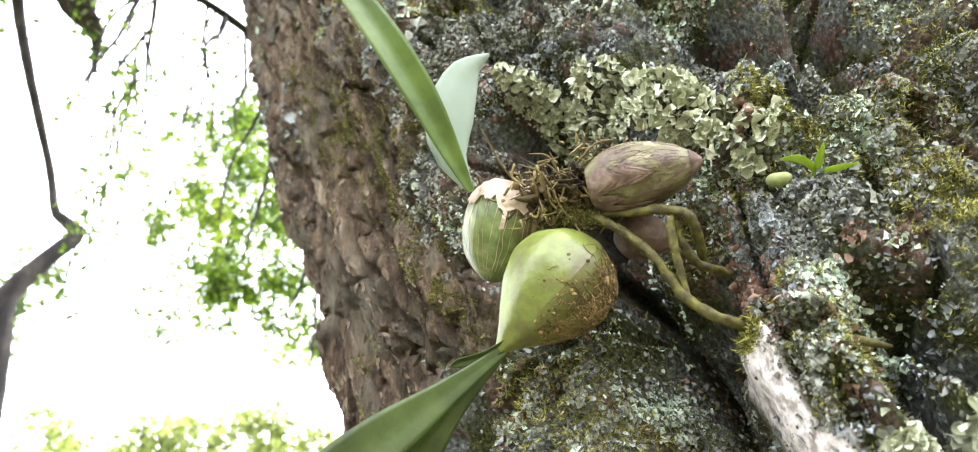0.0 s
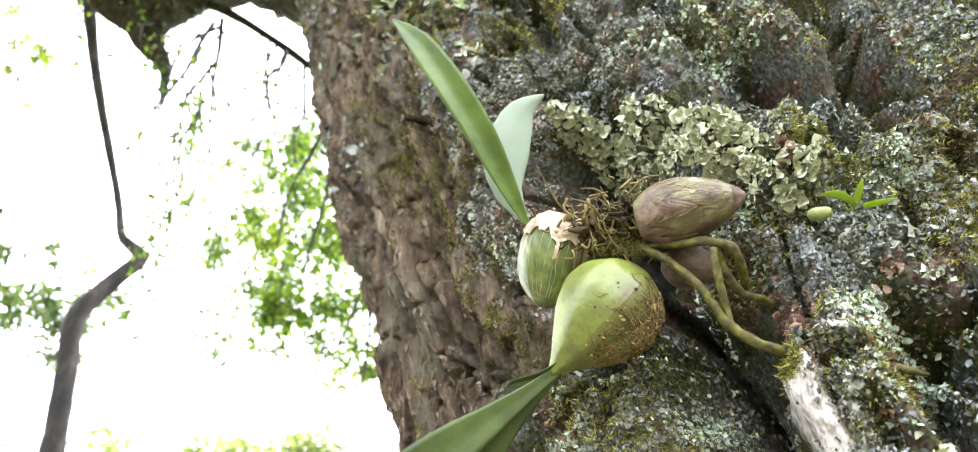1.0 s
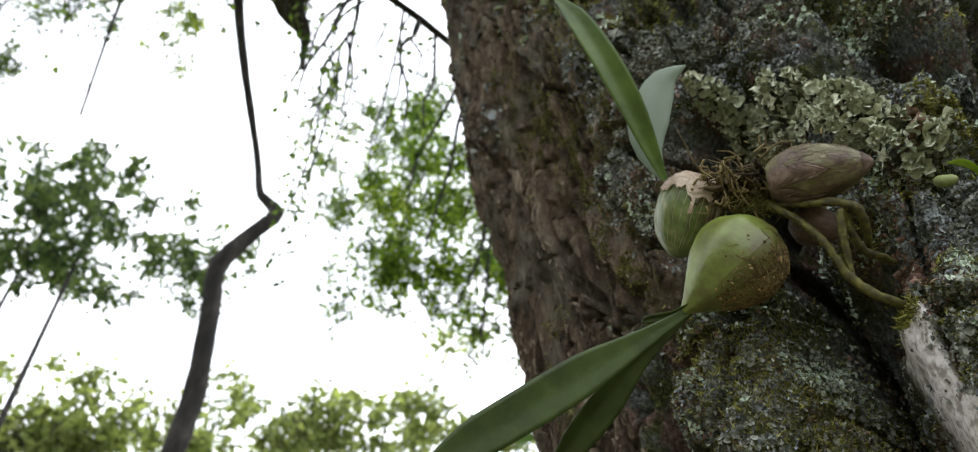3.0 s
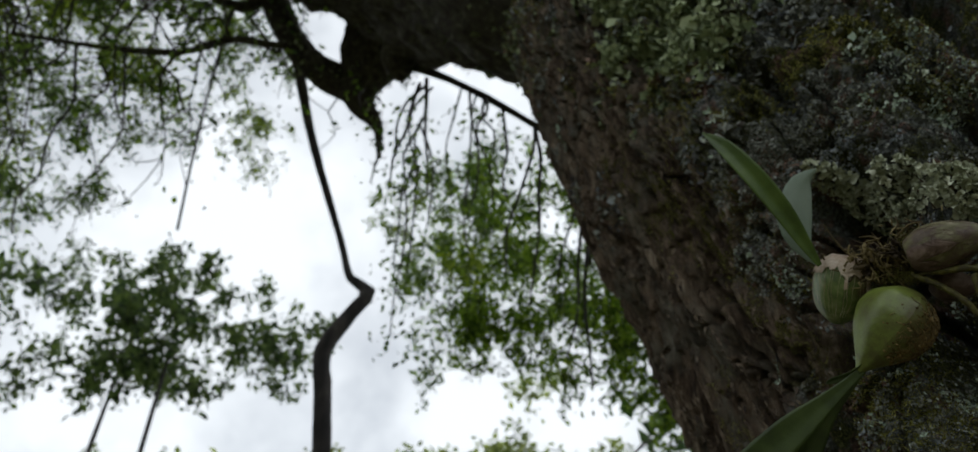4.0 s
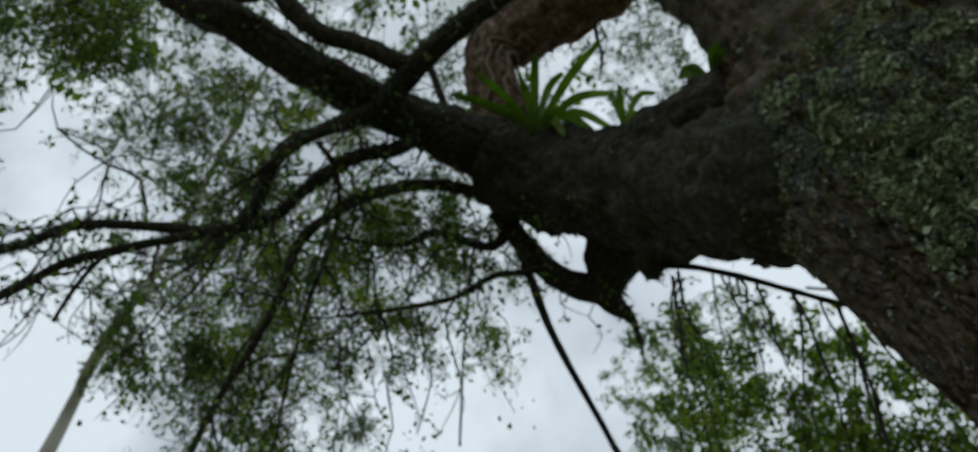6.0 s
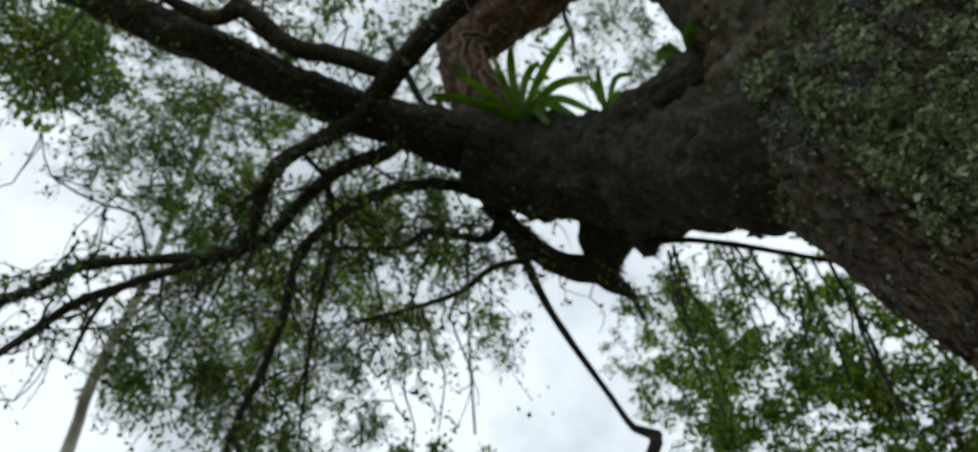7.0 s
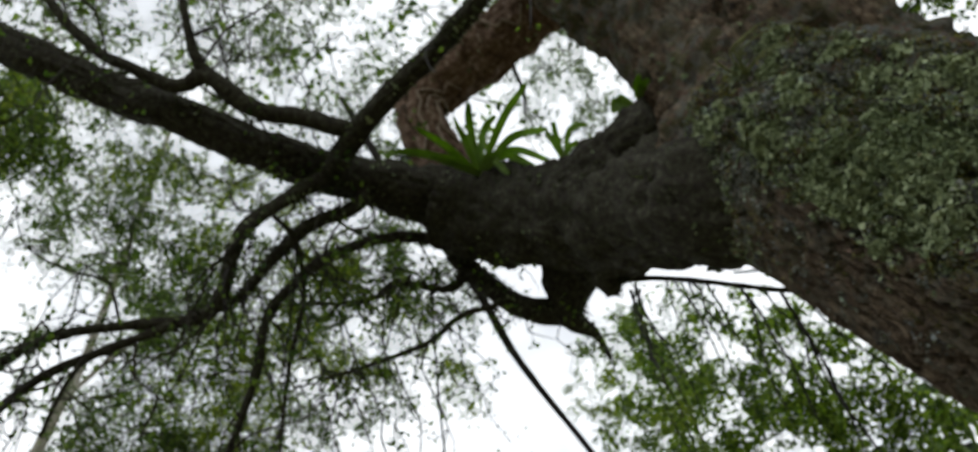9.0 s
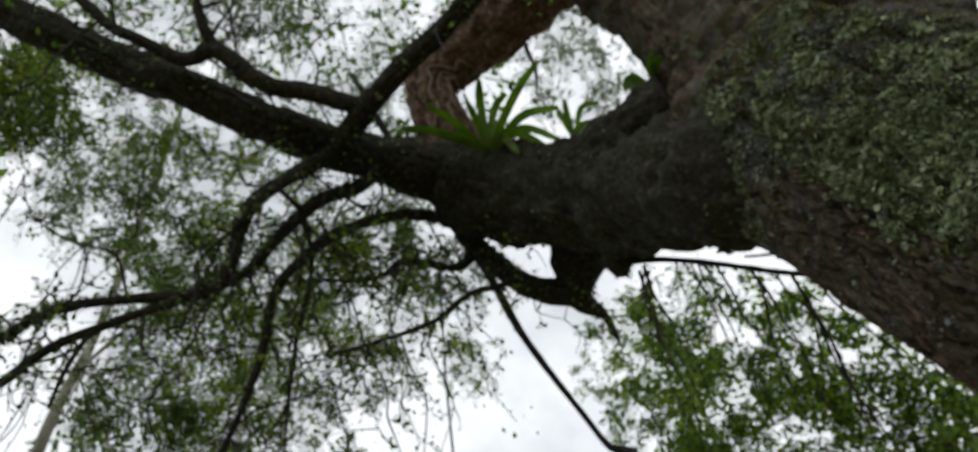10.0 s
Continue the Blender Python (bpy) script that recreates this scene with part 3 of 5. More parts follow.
# limbs and branches: (x, y, z, radius) along each
BOUGHS = {
    "limb_a": [(0.06, 0.62, 2.59, 0.162), (-0.06, 0.58, 2.64, 0.165), (-0.23, 0.55, 2.74, 0.148), (-0.43, 0.68, 3.05, 0.166), (-0.61, 0.72, 3.24, 0.159), (-0.78, 0.70, 3.40, 0.150), (-0.89, 0.60, 3.49, 0.133)],
    "A1": [(-0.83, 0.65, 3.49, 0.104), (-1.02, 0.39, 3.51, 0.073), (-1.16, 0.13, 3.53, 0.063), (-1.31, -0.11, 3.63, 0.060), (-1.47, -0.33, 3.76, 0.058), (-1.61, -0.57, 3.87, 0.058), (-1.83, -0.90, 4.08, 0.048), (-2.19, -1.38, 4.37, 0.037)],
    "A2": [(-1.07, 0.27, 3.44, 0.037), (-0.91, 0.21, 3.43, 0.035), (-0.74, 0.17, 3.41, 0.031), (-0.55, 0.15, 3.40, 0.028), (-0.38, 0.11, 3.37, 0.025), (-0.10, 0.08, 3.39, 0.019), (0.11, 0.04, 3.48, 0.013)],
    "A3": [(-0.91, 0.19, 3.44, 0.027), (-0.99, 0.09, 3.48, 0.029), (-1.08, -0.02, 3.50, 0.026), (-1.13, -0.15, 3.58, 0.027), (-1.22, -0.18, 3.59, 0.022), (-1.28, -0.28, 3.63, 0.019), (-1.33, -0.39, 3.67, 0.016), (-1.35, -0.55, 3.78, 0.014), (-1.34, -0.80, 4.00, 0.010)],
    "A3b": [(-1.13, -0.15, 3.58, 0.020), (-1.12, -0.21, 3.62, 0.016), (-1.08, -0.29, 3.70, 0.013), (-1.00, -0.44, 3.90, 0.009)],
    "A4": [(-0.86, 0.66, 3.65, 0.096), (-0.83, 0.51, 3.82, 0.083), (-0.77, 0.48, 3.93, 0.101), (-0.56, 0.52, 4.01, 0.110), (-0.32, 0.54, 4.06, 0.105), (0.04, 0.58, 4.14, 0.097), (0.55, 0.57, 4.38, 0.080)],
    "B": [(0.01, 0.59, 2.70, 0.254), (-0.05, 0.60, 2.87, 0.232), (-0.04, 0.54, 3.14, 0.169), (-0.06, 0.49, 3.41, 0.157), (-0.12, 0.38, 3.70, 0.151), (-0.24, 0.17, 4.10, 0.140), (-0.42, -0.19, 4.68, 0.120)],
    "A5": [(-0.94, 0.75, 3.47, 0.023), (-1.10, 0.59, 3.49, 0.020), (-1.26, 0.47, 3.42, 0.019), (-1.37, 0.42, 3.33, 0.018), (-1.46, 0.41, 3.25, 0.016), (-1.55, 0.46, 3.12, 0.014), (-1.65, 0.49, 2.99, 0.011), (-1.75, 0.50, 2.84, 0.010), (-1.92, 0.57, 2.67, 0.006)],
    "A5b": [(-1.22, 0.20, 3.33, 0.008), (-1.23, 0.30, 3.31, 0.008), (-1.31, 0.41, 3.21, 0.007), (-1.45, 0.49, 3.07, 0.007), (-1.63, 0.63, 2.85, 0.004)],
    "A6": [(-1.02, 0.39, 3.47, 0.032), (-1.08, 0.38, 3.41, 0.023), (-1.19, 0.31, 3.36, 0.021), (-1.31, 0.27, 3.25, 0.018), (-1.41, 0.26, 3.18, 0.014), (-1.53, 0.19, 3.12, 0.010)],
    "A7": [(-1.03, 0.29, 3.47, 0.034), (-1.13, 0.21, 3.37, 0.022), (-1.26, 0.13, 3.22, 0.021), (-1.36, 0.17, 3.11, 0.018), (-1.44, 0.17, 3.05, 0.017), (-1.59, 0.04, 3.04, 0.013), (-1.72, -0.06, 3.03, 0.012), (-1.85, -0.11, 2.99, 0.011), (-2.06, -0.20, 2.95, 0.007)],
    "A7b": [(-1.49, 0.13, 3.03, 0.012), (-1.65, 0.04, 2.99, 0.013), (-1.78, -0.02, 2.96, 0.012), (-1.91, -0.05, 2.91, 0.011), (-2.14, -0.12, 2.82, 0.007)],
    "A7c": [(-1.67, 0.02, 2.98, 0.007), (-1.73, 0.02, 2.92, 0.007), (-1.78, 0.03, 2.86, 0.005), (-1.81, 0.04, 2.82, 0.005)],
    "stump": [(-0.61, 0.87, 3.28, 0.107), (-0.71, 0.95, 3.19, 0.082), (-0.75, 0.99, 3.11, 0.039), (-0.72, 1.05, 3.06, 0.016), (-0.72, 1.09, 2.98, 0.006)],
    "A8b": [(-0.74, 1.00, 3.14, 0.048), (-0.85, 0.92, 3.18, 0.040), (-0.90, 0.86, 3.25, 0.035), (-0.94, 0.81, 3.34, 0.034), (-0.96, 0.73, 3.41, 0.036)],
    "A8c": [(-0.88, 0.87, 3.21, 0.010), (-0.93, 0.83, 3.19, 0.009), (-1.02, 0.79, 3.19, 0.010), (-1.13, 0.76, 3.14, 0.009), (-1.26, 0.67, 3.09, 0.007), (-1.39, 0.55, 3.03, 0.004)],
    "A9": [(-0.93, 0.77, 3.37, 0.021), (-1.02, 0.79, 3.33, 0.018), (-1.09, 0.71, 3.33, 0.012), (-1.14, 0.63, 3.32, 0.012), (-1.22, 0.59, 3.27, 0.009), (-1.38, 0.43, 3.26, 0.004)],
    "knob": [(-0.51, 0.79, 3.00, 0.070), (-0.555, 0.81, 2.965, 0.050), (-0.54, 0.835, 2.945, 0.026)],
    "A10": [(-0.53, 0.83, 2.96, 0.011), (-0.46, 0.87, 2.94, 0.009), (-0.35, 0.91, 2.86, 0.0075), (-0.21, 0.98, 2.76, 0.007), (-0.12, 1.01, 2.71, 0.006)],
    "A10b": [(-0.21, 0.98, 2.76, 0.005), (-0.22, 1.09, 2.69, 0.005), (-0.23, 1.20, 2.62, 0.003)],
    "A11": [(-0.51, 0.86, 2.95, 0.005), (-0.54, 0.94, 2.92, 0.004), (-0.57, 0.96, 2.89, 0.003), (-0.60, 1.07, 2.84, 0.003)],
    "crotch": [(-0.517, 0.641, 3.15, 0.08), (-0.42, 0.58, 3.071, 0.09), (-0.298, 0.54, 3.011, 0.1), (-0.196, 0.515, 2.984, 0.1)],
    "C": [(0.16, 0.59, 2.67, 0.197), (0.17, 0.51, 2.86, 0.156), (0.22, 0.49, 3.12, 0.140), (0.30, 0.46, 3.42, 0.139), (0.42, 0.39, 3.76, 0.136)],
    "C2": [(0.29, 0.65, 3.18, 0.016), (0.50, 0.76, 3.28, 0.014), (0.76, 0.93, 3.28, 0.014), (1.09, 1.15, 3.33, 0.012)],
}
bough_skin = []
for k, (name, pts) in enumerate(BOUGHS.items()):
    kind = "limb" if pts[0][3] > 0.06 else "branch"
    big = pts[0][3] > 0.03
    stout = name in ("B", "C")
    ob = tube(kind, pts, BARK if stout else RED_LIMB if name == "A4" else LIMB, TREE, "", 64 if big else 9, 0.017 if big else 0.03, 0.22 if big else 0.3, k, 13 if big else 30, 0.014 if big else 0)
    if stout:
        co = np.empty(len(ob.data.vertices) * 3)
        ob.data.vertices.foreach_get("co", co)
        x, y, z = co.reshape(-1, 3).T
        ob.data.attributes.new("cover", "FLOAT", "POINT").data.foreach_set("value", 0.65 * smooth(fbm(x * 9, y * 9, z * 9, 4, 62), 0.36, 0.52))
    if big:
        bough_skin.append(ob)


# ---- leaves ----
def leaf_arrays(centres, size, rng, hang=0.5):
    """A diamond-shaped folded leaf at each centre."""
    n = len(centres)
    d = rng.normal(size=(n, 3))
    d[:, 2] -= hang
    d /= np.linalg.norm(d, axis=1, keepdims=True)
    e = np.cross(d, rng.normal(size=(n, 3)))
    e /= np.linalg.norm(e, axis=1, keepdims=True)
    up = np.cross(d, e)
    L = (size * rng.uniform(0.6, 1.3, n))[:, None]
    w = L * rng.uniform(0.22, 0.36, n)[:, None]
    v = np.stack([centres, centres + d * L * 0.5 + e * w + up * w * 0.35, centres + d * L, centres + d * L * 0.5 - e * w + up * w * 0.35], 1)
    base = np.arange(n)[:, None] * 4
    f = np.vstack([base + np.array([0, 1, 2]), base + np.array([0, 2, 3])])
    return v.reshape(-1, 3), f


def crown(clusters, size, density, seed, mat, wood, parent, droop=0.6):
    """Twigs that fan through each cluster (x, y, z, radius), with leaves along them."""
    rng = np.random.default_rng(seed)
    leaves, twigs = [], []
    for x, y, z, r in clusters:
        c = np.array((x, y, z))
        hubs = rng.normal(size=(6, 3)) * r * 0.52
        count = int(max(6, density * (r / size) ** 2))
        for _ in range(count):
            a = c + hubs[rng.integers(0, len(hubs))] + rng.normal(size=3) * r * 0.19
            d = rng.normal(size=3)
            d[2] = d[2] * 0.6 - droop
            d *= r * rng.uniform(0.3, 0.75) / np.linalg.norm(d)
            b = a + d * 0.5 + rng.normal(size=3) * r * 0.06
            e = a + d + np.array((0, 0, -0.15 * r))
            twigs.append(tube_tris([(*a, size * 0.10), (*b, size * 0.07), (*e, size * 0.03)], 3, r * 0.3))
            m = rng.integers(9, 18)
            u = rng.uniform(0.05, 1, m)[:, None]
            p = a * (1 - u) ** 2 + 2 * b * u * (1 - u) + e * u ** 2
            leaves.append(leaf_arrays(p + rng.normal(size=(m, 3)) * size * 0.5, np.full(m, size), rng, droop))
    v, f = join(leaves)
    tagged(mesh_object("crown", v, f, mat, parent, flat=True), kind="stuff")
    v, f = join(twigs)
    tagged(mesh_object("twig_work", v, f, wood, parent), kind="stuff")


STEM = [
    (-1.21, 1.91, 1.84, 0.035), (-1.10, 1.70, 2.05, 0.034), (-1.08, 1.66, 2.24, 0.030), (-1.07, 1.65, 2.42, 0.028), (-1.08, 1.61, 2.64, 0.026), (-1.09, 1.59, 2.78, 0.026), (-1.03, 1.61, 2.91, 0.023), (-0.99, 1.63, 3.00, 0.021), (-1.05, 1.61, 3.05, 0.014), (-1.09, 1.58, 3.19, 0.011), (-1.13, 1.34, 3.47, 0.015), (-1.10, 1.07, 3.67, 0.017), (-1.20, 0.80, 4.23, 0.018), (-1.23, 0.56, 4.67, 0.014),
]
PALE_TRUNK = [
    (-7.10, 2.44, 6.39, 0.066), (-6.82, 2.30, 6.84, 0.059), (-6.50, 2.21, 7.25, 0.055), (-6.20, 2.19, 7.85, 0.047), (-5.78, 2.06, 8.67, 0.041), (-5.33, 1.90, 9.66, 0.035), (-4.88, 1.74, 11.11, 0.024),
]
PALE_FORK = [
    (-6.34, 2.22, 7.56, 0.028), (-5.99, 2.38, 7.96, 0.024), (-5.69, 2.56, 8.26, 0.016),
]
CANOPY_LOW = [
    (-2.00, -0.24, 4.08, 0.180), (-1.95, -0.35, 4.24, 0.186), (-2.18, 0.20, 4.35, 0.232), (-1.89, 0.34, 4.36, 0.197), (-2.11, 0.35, 4.09, 0.219), (-1.68, 0.50, 4.17, 0.159), (-2.22, 0.65, 3.74, 0.239), (-1.92, 0.79, 3.75, 0.206), (-1.70, 0.88, 3.84, 0.180), (-1.67, 1.14, 3.82, 0.186), (-1.31, 1.05, 3.92, 0.155), (-1.54, 0.85, 3.95, 0.155), (-1.75, 1.29, 3.65, 0.133), (-1.48, 1.49, 3.77, 0.151), (-2.46, 0.73, 3.62, 0.246), (-2.18, 0.96, 3.58, 0.213), (-2.07, 1.26, 3.74, 0.141), (-1.47, 1.16, 3.91, 0.133),
]
CANOPY_MID = [
    (-2.36, 1.07, 3.47, 0.246), (-2.33, 1.61, 3.68, 0.153), (-2.07, -0.51, 4.18, 0.239), (-1.29, 1.31, 3.88, 0.106), (-1.38, 1.01, 4.17, 0.137), (-1.60, 0.58, 4.42, 0.169),
]
CANOPY_LEFT = [
    (-2.45, 0.68, 4.38, 0.184), (-2.26, 0.84, 4.35, 0.164), (-1.94, 0.98, 4.51, 0.179), (-2.08, 1.05, 4.26, 0.174), (-1.75, 1.21, 4.39, 0.159), (-2.44, 0.88, 4.03, 0.174), (-2.39, 1.14, 4.10, 0.164), (-2.04, 1.33, 4.28, 0.149), (-1.70, 1.40, 4.32, 0.130), (-2.63, 1.13, 3.87, 0.179), (-2.66, 1.41, 3.81, 0.138), (-2.72, 1.51, 3.66, 0.107), (-2.46, 1.44, 4.15, 0.141), (-1.13, 2.12, 3.76, 0.096), (-0.79, 1.94, 3.57, 0.110), (-0.81, 2.07, 3.39, 0.110), (-1.01, 2.06, 3.34, 0.110), (-1.16, 2.16, 3.83, 0.076), (-1.36, 0.90, 4.12, 0.133), (-1.69, 0.79, 4.03, 0.159), (-1.97, 0.56, 3.98, 0.159),
]
CANOPY_WEST = [
    (-2.43, -0.76, 4.79, 0.193), (-2.62, -0.54, 4.66, 0.193), (-2.82, -0.43, 4.50, 0.161), (-2.44, -0.47, 4.90, 0.182), (-2.52, -0.19, 4.83, 0.149), (-2.25, -0.65, 4.91, 0.193), (-2.68, -0.76, 4.61, 0.258), (-2.40, -0.27, 5.15, 0.138), (-3.13, -0.27, 4.48, 0.118), (-2.45, -0.34, 4.78, 0.161), (-2.49, -0.12, 4.73, 0.161),
]
CANOPY_TOP = [
    (-1.66, -0.14, 4.70, 0.203), (-1.31, 0.22, 4.75, 0.232), (-1.04, 0.52, 4.74, 0.203), (-1.00, 0.09, 4.66, 0.274), (-0.39, 1.11, 4.79, 0.184), (-0.35, 1.33, 4.67, 0.153), (-0.38, 0.60, 4.80, 0.261), (-1.32, -0.28, 4.74, 0.310), (-1.66, -0.52, 4.52, 0.301), (-0.61, 1.71, 3.56, 0.103), (-1.14, 0.85, 4.80, 0.153), (-2.08, 0.05, 4.68, 0.153), (-0.05, 1.05, 5.04, 0.290), (-0.61, 0.05, 4.93, 0.377),
]
CANOPY_RIGHT = [
    (0.87, 1.39, 3.97, 0.137), (0.94, 1.51, 3.83, 0.137), (0.84, 1.24, 4.09, 0.164), (1.04, 1.27, 3.98, 0.219), (1.09, 1.47, 3.79, 0.164),
]
SIDE_LEAVES = [
    (-0.80, 2.59, 4.21, 0.173), (-0.76, 2.88, 4.01, 0.213), (-0.40, 2.93, 4.16, 0.217), (-0.36, 2.95, 3.78, 0.242), (-0.04, 3.06, 3.79, 0.213), (-0.00, 3.12, 3.47, 0.242), (-0.80, 3.14, 3.80, 0.217), (-0.32, 3.13, 3.49, 0.242), (-1.08, 2.95, 3.83, 0.177), (-0.98, 2.71, 4.40, 0.169), (-0.91, 2.96, 4.13, 0.203), (-0.85, 3.27, 3.91, 0.208), (-0.49, 3.19, 3.92, 0.203), (-1.16, 3.12, 3.82, 0.203), (-1.24, 2.89, 4.26, 0.138), (-0.41, 3.38, 3.64, 0.203), (-1.43, 3.08, 4.11, 0.106), (-1.20, 2.89, 4.67, 0.177), (-1.07, 3.07, 4.54, 0.213), (-1.30, 3.22, 4.44, 0.181), (-0.97, 3.29, 4.32, 0.213), (-1.14, 3.39, 4.13, 0.213), (-0.01, 2.97, 3.54, 0.152), (-0.14, 2.83, 3.78, 0.152), (-0.26, 2.63, 4.05, 0.152), (-0.54, 2.61, 4.22, 0.156), (-0.55, 2.95, 3.57, 0.203), (-0.06, 3.11, 3.29, 0.203),
]
PALE_LEAVES = [
    (-5.15, 1.72, 9.82, 0.725), (-5.75, 1.68, 9.46, 0.644), (-5.18, 2.44, 9.56, 0.644), (-5.92, 2.28, 8.87, 0.552), (-5.50, 2.94, 8.62, 0.618), (-6.48, 1.95, 8.12, 0.459), (-6.15, 3.38, 7.70, 0.612), (-6.83, 2.79, 7.37, 0.535), (-5.46, 0.19, 11.08, 0.797), (-4.24, 2.19, 11.28, 0.797),
]
FAR_LEFT = [
    (-4.83, 4.56, 6.04, 0.290), (-4.99, 4.66, 5.75, 0.354), (-4.64, 4.86, 5.93, 0.290), (-4.88, 5.04, 5.42, 0.354), (-5.06, 4.99, 5.24, 0.322), (-4.71, 5.31, 5.26, 0.258), (-4.46, 5.71, 6.02, 0.205), (-4.15, 5.93, 6.03, 0.274), (-3.99, 6.15, 5.88, 0.171), (-5.51, 3.38, 6.19, 0.258),
]
FAR_LEFT_FOOT = (-4.7, 5.1)
FAR_BAND = [
    (-6.69, 4.23, 5.72, 0.362), (-6.39, 4.50, 5.88, 0.362), (-5.96, 4.78, 6.16, 0.362), (-5.50, 5.17, 6.28, 0.362), (-5.00, 5.55, 6.38, 0.362), (-4.46, 5.99, 6.35, 0.326), (-4.02, 6.35, 6.25, 0.254), (-6.60, 4.61, 5.43, 0.435), (-6.13, 5.05, 5.62, 0.435), (-5.55, 5.55, 5.75, 0.435), (-4.94, 6.00, 5.85, 0.435), (-4.33, 6.42, 5.86, 0.290), (-5.16, 5.25, 6.56, 0.181), (-5.79, 4.77, 6.38, 0.181),
]
FAR_BAND_FOOT = (-5.5, 5.3)
FAR_LOW = [
    (-6.23, 7.15, 4.71, 0.483), (-5.75, 7.50, 4.83, 0.443), (-5.12, 7.96, 4.77, 0.403), (-4.46, 8.28, 4.94, 0.362), (-4.04, 8.37, 5.24, 0.403), (-3.51, 8.49, 5.48, 0.443), (-3.06, 8.75, 5.29, 0.403), (-6.24, 6.98, 5.07, 0.201), (-6.63, 6.83, 4.61, 0.644), (-2.73, 8.97, 5.00, 0.483), (-6.26, 7.81, 4.71, 0.507), (-5.70, 8.07, 5.09, 0.465), (-5.04, 8.45, 5.22, 0.338), (-3.93, 8.99, 5.27, 0.507), (-3.32, 9.00, 5.82, 0.338), (-6.84, 7.09, 5.19, 0.338), (-4.54, 8.58, 5.56, 0.254),
]
FAR_LOW_FOOT = (-4.9, 8.1)
FAR_RIGHT = [
    (-2.32, 9.80, 5.97, 0.443), (-2.11, 9.41, 6.84, 0.266), (-1.87, 10.03, 5.65, 0.531), (-2.92, 9.50, 6.26, 0.266), (-1.37, 10.02, 5.85, 0.620), (-2.70, 9.88, 5.54, 0.443),
]
FAR_RIGHT_FOOT = (-2.2, 9.8)

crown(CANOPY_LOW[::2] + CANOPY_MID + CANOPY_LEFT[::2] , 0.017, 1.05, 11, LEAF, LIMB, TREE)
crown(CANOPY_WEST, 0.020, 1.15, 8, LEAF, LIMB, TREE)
crown(CANOPY_LOW[1::2] + CANOPY_LEFT[1::2], 0.017, 1.15, 10, LEAF_LIT, LIMB, TREE)
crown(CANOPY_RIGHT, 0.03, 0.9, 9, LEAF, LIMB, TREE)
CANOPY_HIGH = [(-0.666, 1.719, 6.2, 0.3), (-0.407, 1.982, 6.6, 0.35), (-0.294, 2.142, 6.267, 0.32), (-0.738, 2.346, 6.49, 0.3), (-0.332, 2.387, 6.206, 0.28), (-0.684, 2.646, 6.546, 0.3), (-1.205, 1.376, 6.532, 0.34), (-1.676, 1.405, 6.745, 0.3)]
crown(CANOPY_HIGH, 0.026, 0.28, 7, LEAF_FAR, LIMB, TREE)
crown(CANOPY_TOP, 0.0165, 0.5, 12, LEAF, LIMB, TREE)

def side_twigs(boughs, gap, seed, size, parent):
    """Fine forked twigs that leave the branches, droop, and carry small leaves."""
    rng = np.random.default_rng(seed)
    wood, leaves = [], []
    for pts, reach, fall, leafy in boughs:
        q = spline(pts, gap)
        for a in q[1:, :3]:
            d = rng.normal(size=3)
            d[2] -= fall
            d *= reach * rng.uniform(0.4, 1.2) / np.linalg.norm(d)
            way = [a + d * u + rng.normal(size=3) * reach * 0.06 * (u > 0) + np.array((0, 0, -0.25 * fall * reach * u * u)) for u in (0, 0.25, 0.5, 0.75, 1)]
            wood.append(tube_tris([(*p, 0.0048 * (1 - 0.75 * m / 4)) for m, p in enumerate(way)], 4, 0.06))
            for p in way[1:]:
                for _ in range(2):
                    e = rng.normal(size=3)
                    e[2] -= fall * 0.8
                    e *= reach * rng.uniform(0.15, 0.5) / np.linalg.norm(e)
                    mid = p + e * 0.5 + rng.normal(size=3) * reach * 0.04
                    wood.append(tube_tris([(*p, 0.0022), (*mid, 0.0016), (*(p + e), 0.0008)], 3, 0.08))
                    m = rng.integers(2, 3 + leafy)
                    u = rng.uniform(0.3, 1.05, m)[:, None]
                    leaves.append(leaf_arrays(p + e * u + rng.normal(size=(m, 3)) * size * 0.6, np.full(m, size), rng, 0.5))
    v, f = join(wood)
    tagged(mesh_object("twig_work", v, f, LIMB, parent), kind="stuff")
    v, f = join(leaves)
    tagged(mesh_object("leafage", v, f, LEAF, parent, flat=True), kind="stuff")


side_twigs([(BOUGHS[k], r, w, m) for k, r, w, m in (("A3", 0.5, -0.2, 2), ("A3b", 0.5, -0.2, 2), ("A5", 0.4, 0.8, 7), ("A5b", 0.3, 0.8, 6), ("A6", 0.4, 0.6, 7), ("A7", 0.4, 0.5, 6), ("A7b", 0.4, 0.5, 5), ("A8c", 0.3, 0.8, 7), ("A9", 0.35, 0.7, 7))], 0.12, 19, 0.019, TREE)

SAPLING = thing("sapling", "slim crooked grey sapling with a kinked stem", "tree", (-1.22, 1.95, 0.0))
tube("stem", [(-1.22, 1.95, -0.05, 0.05), (-1.19, 1.88, 0.9, 0.045)] + [(x + 0.011, y + 0.004, z - 0.003, r) for x, y, z, r in STEM], STEM_BARK, SAPLING, "", 12, 0.03, 0.14, 70, 22)
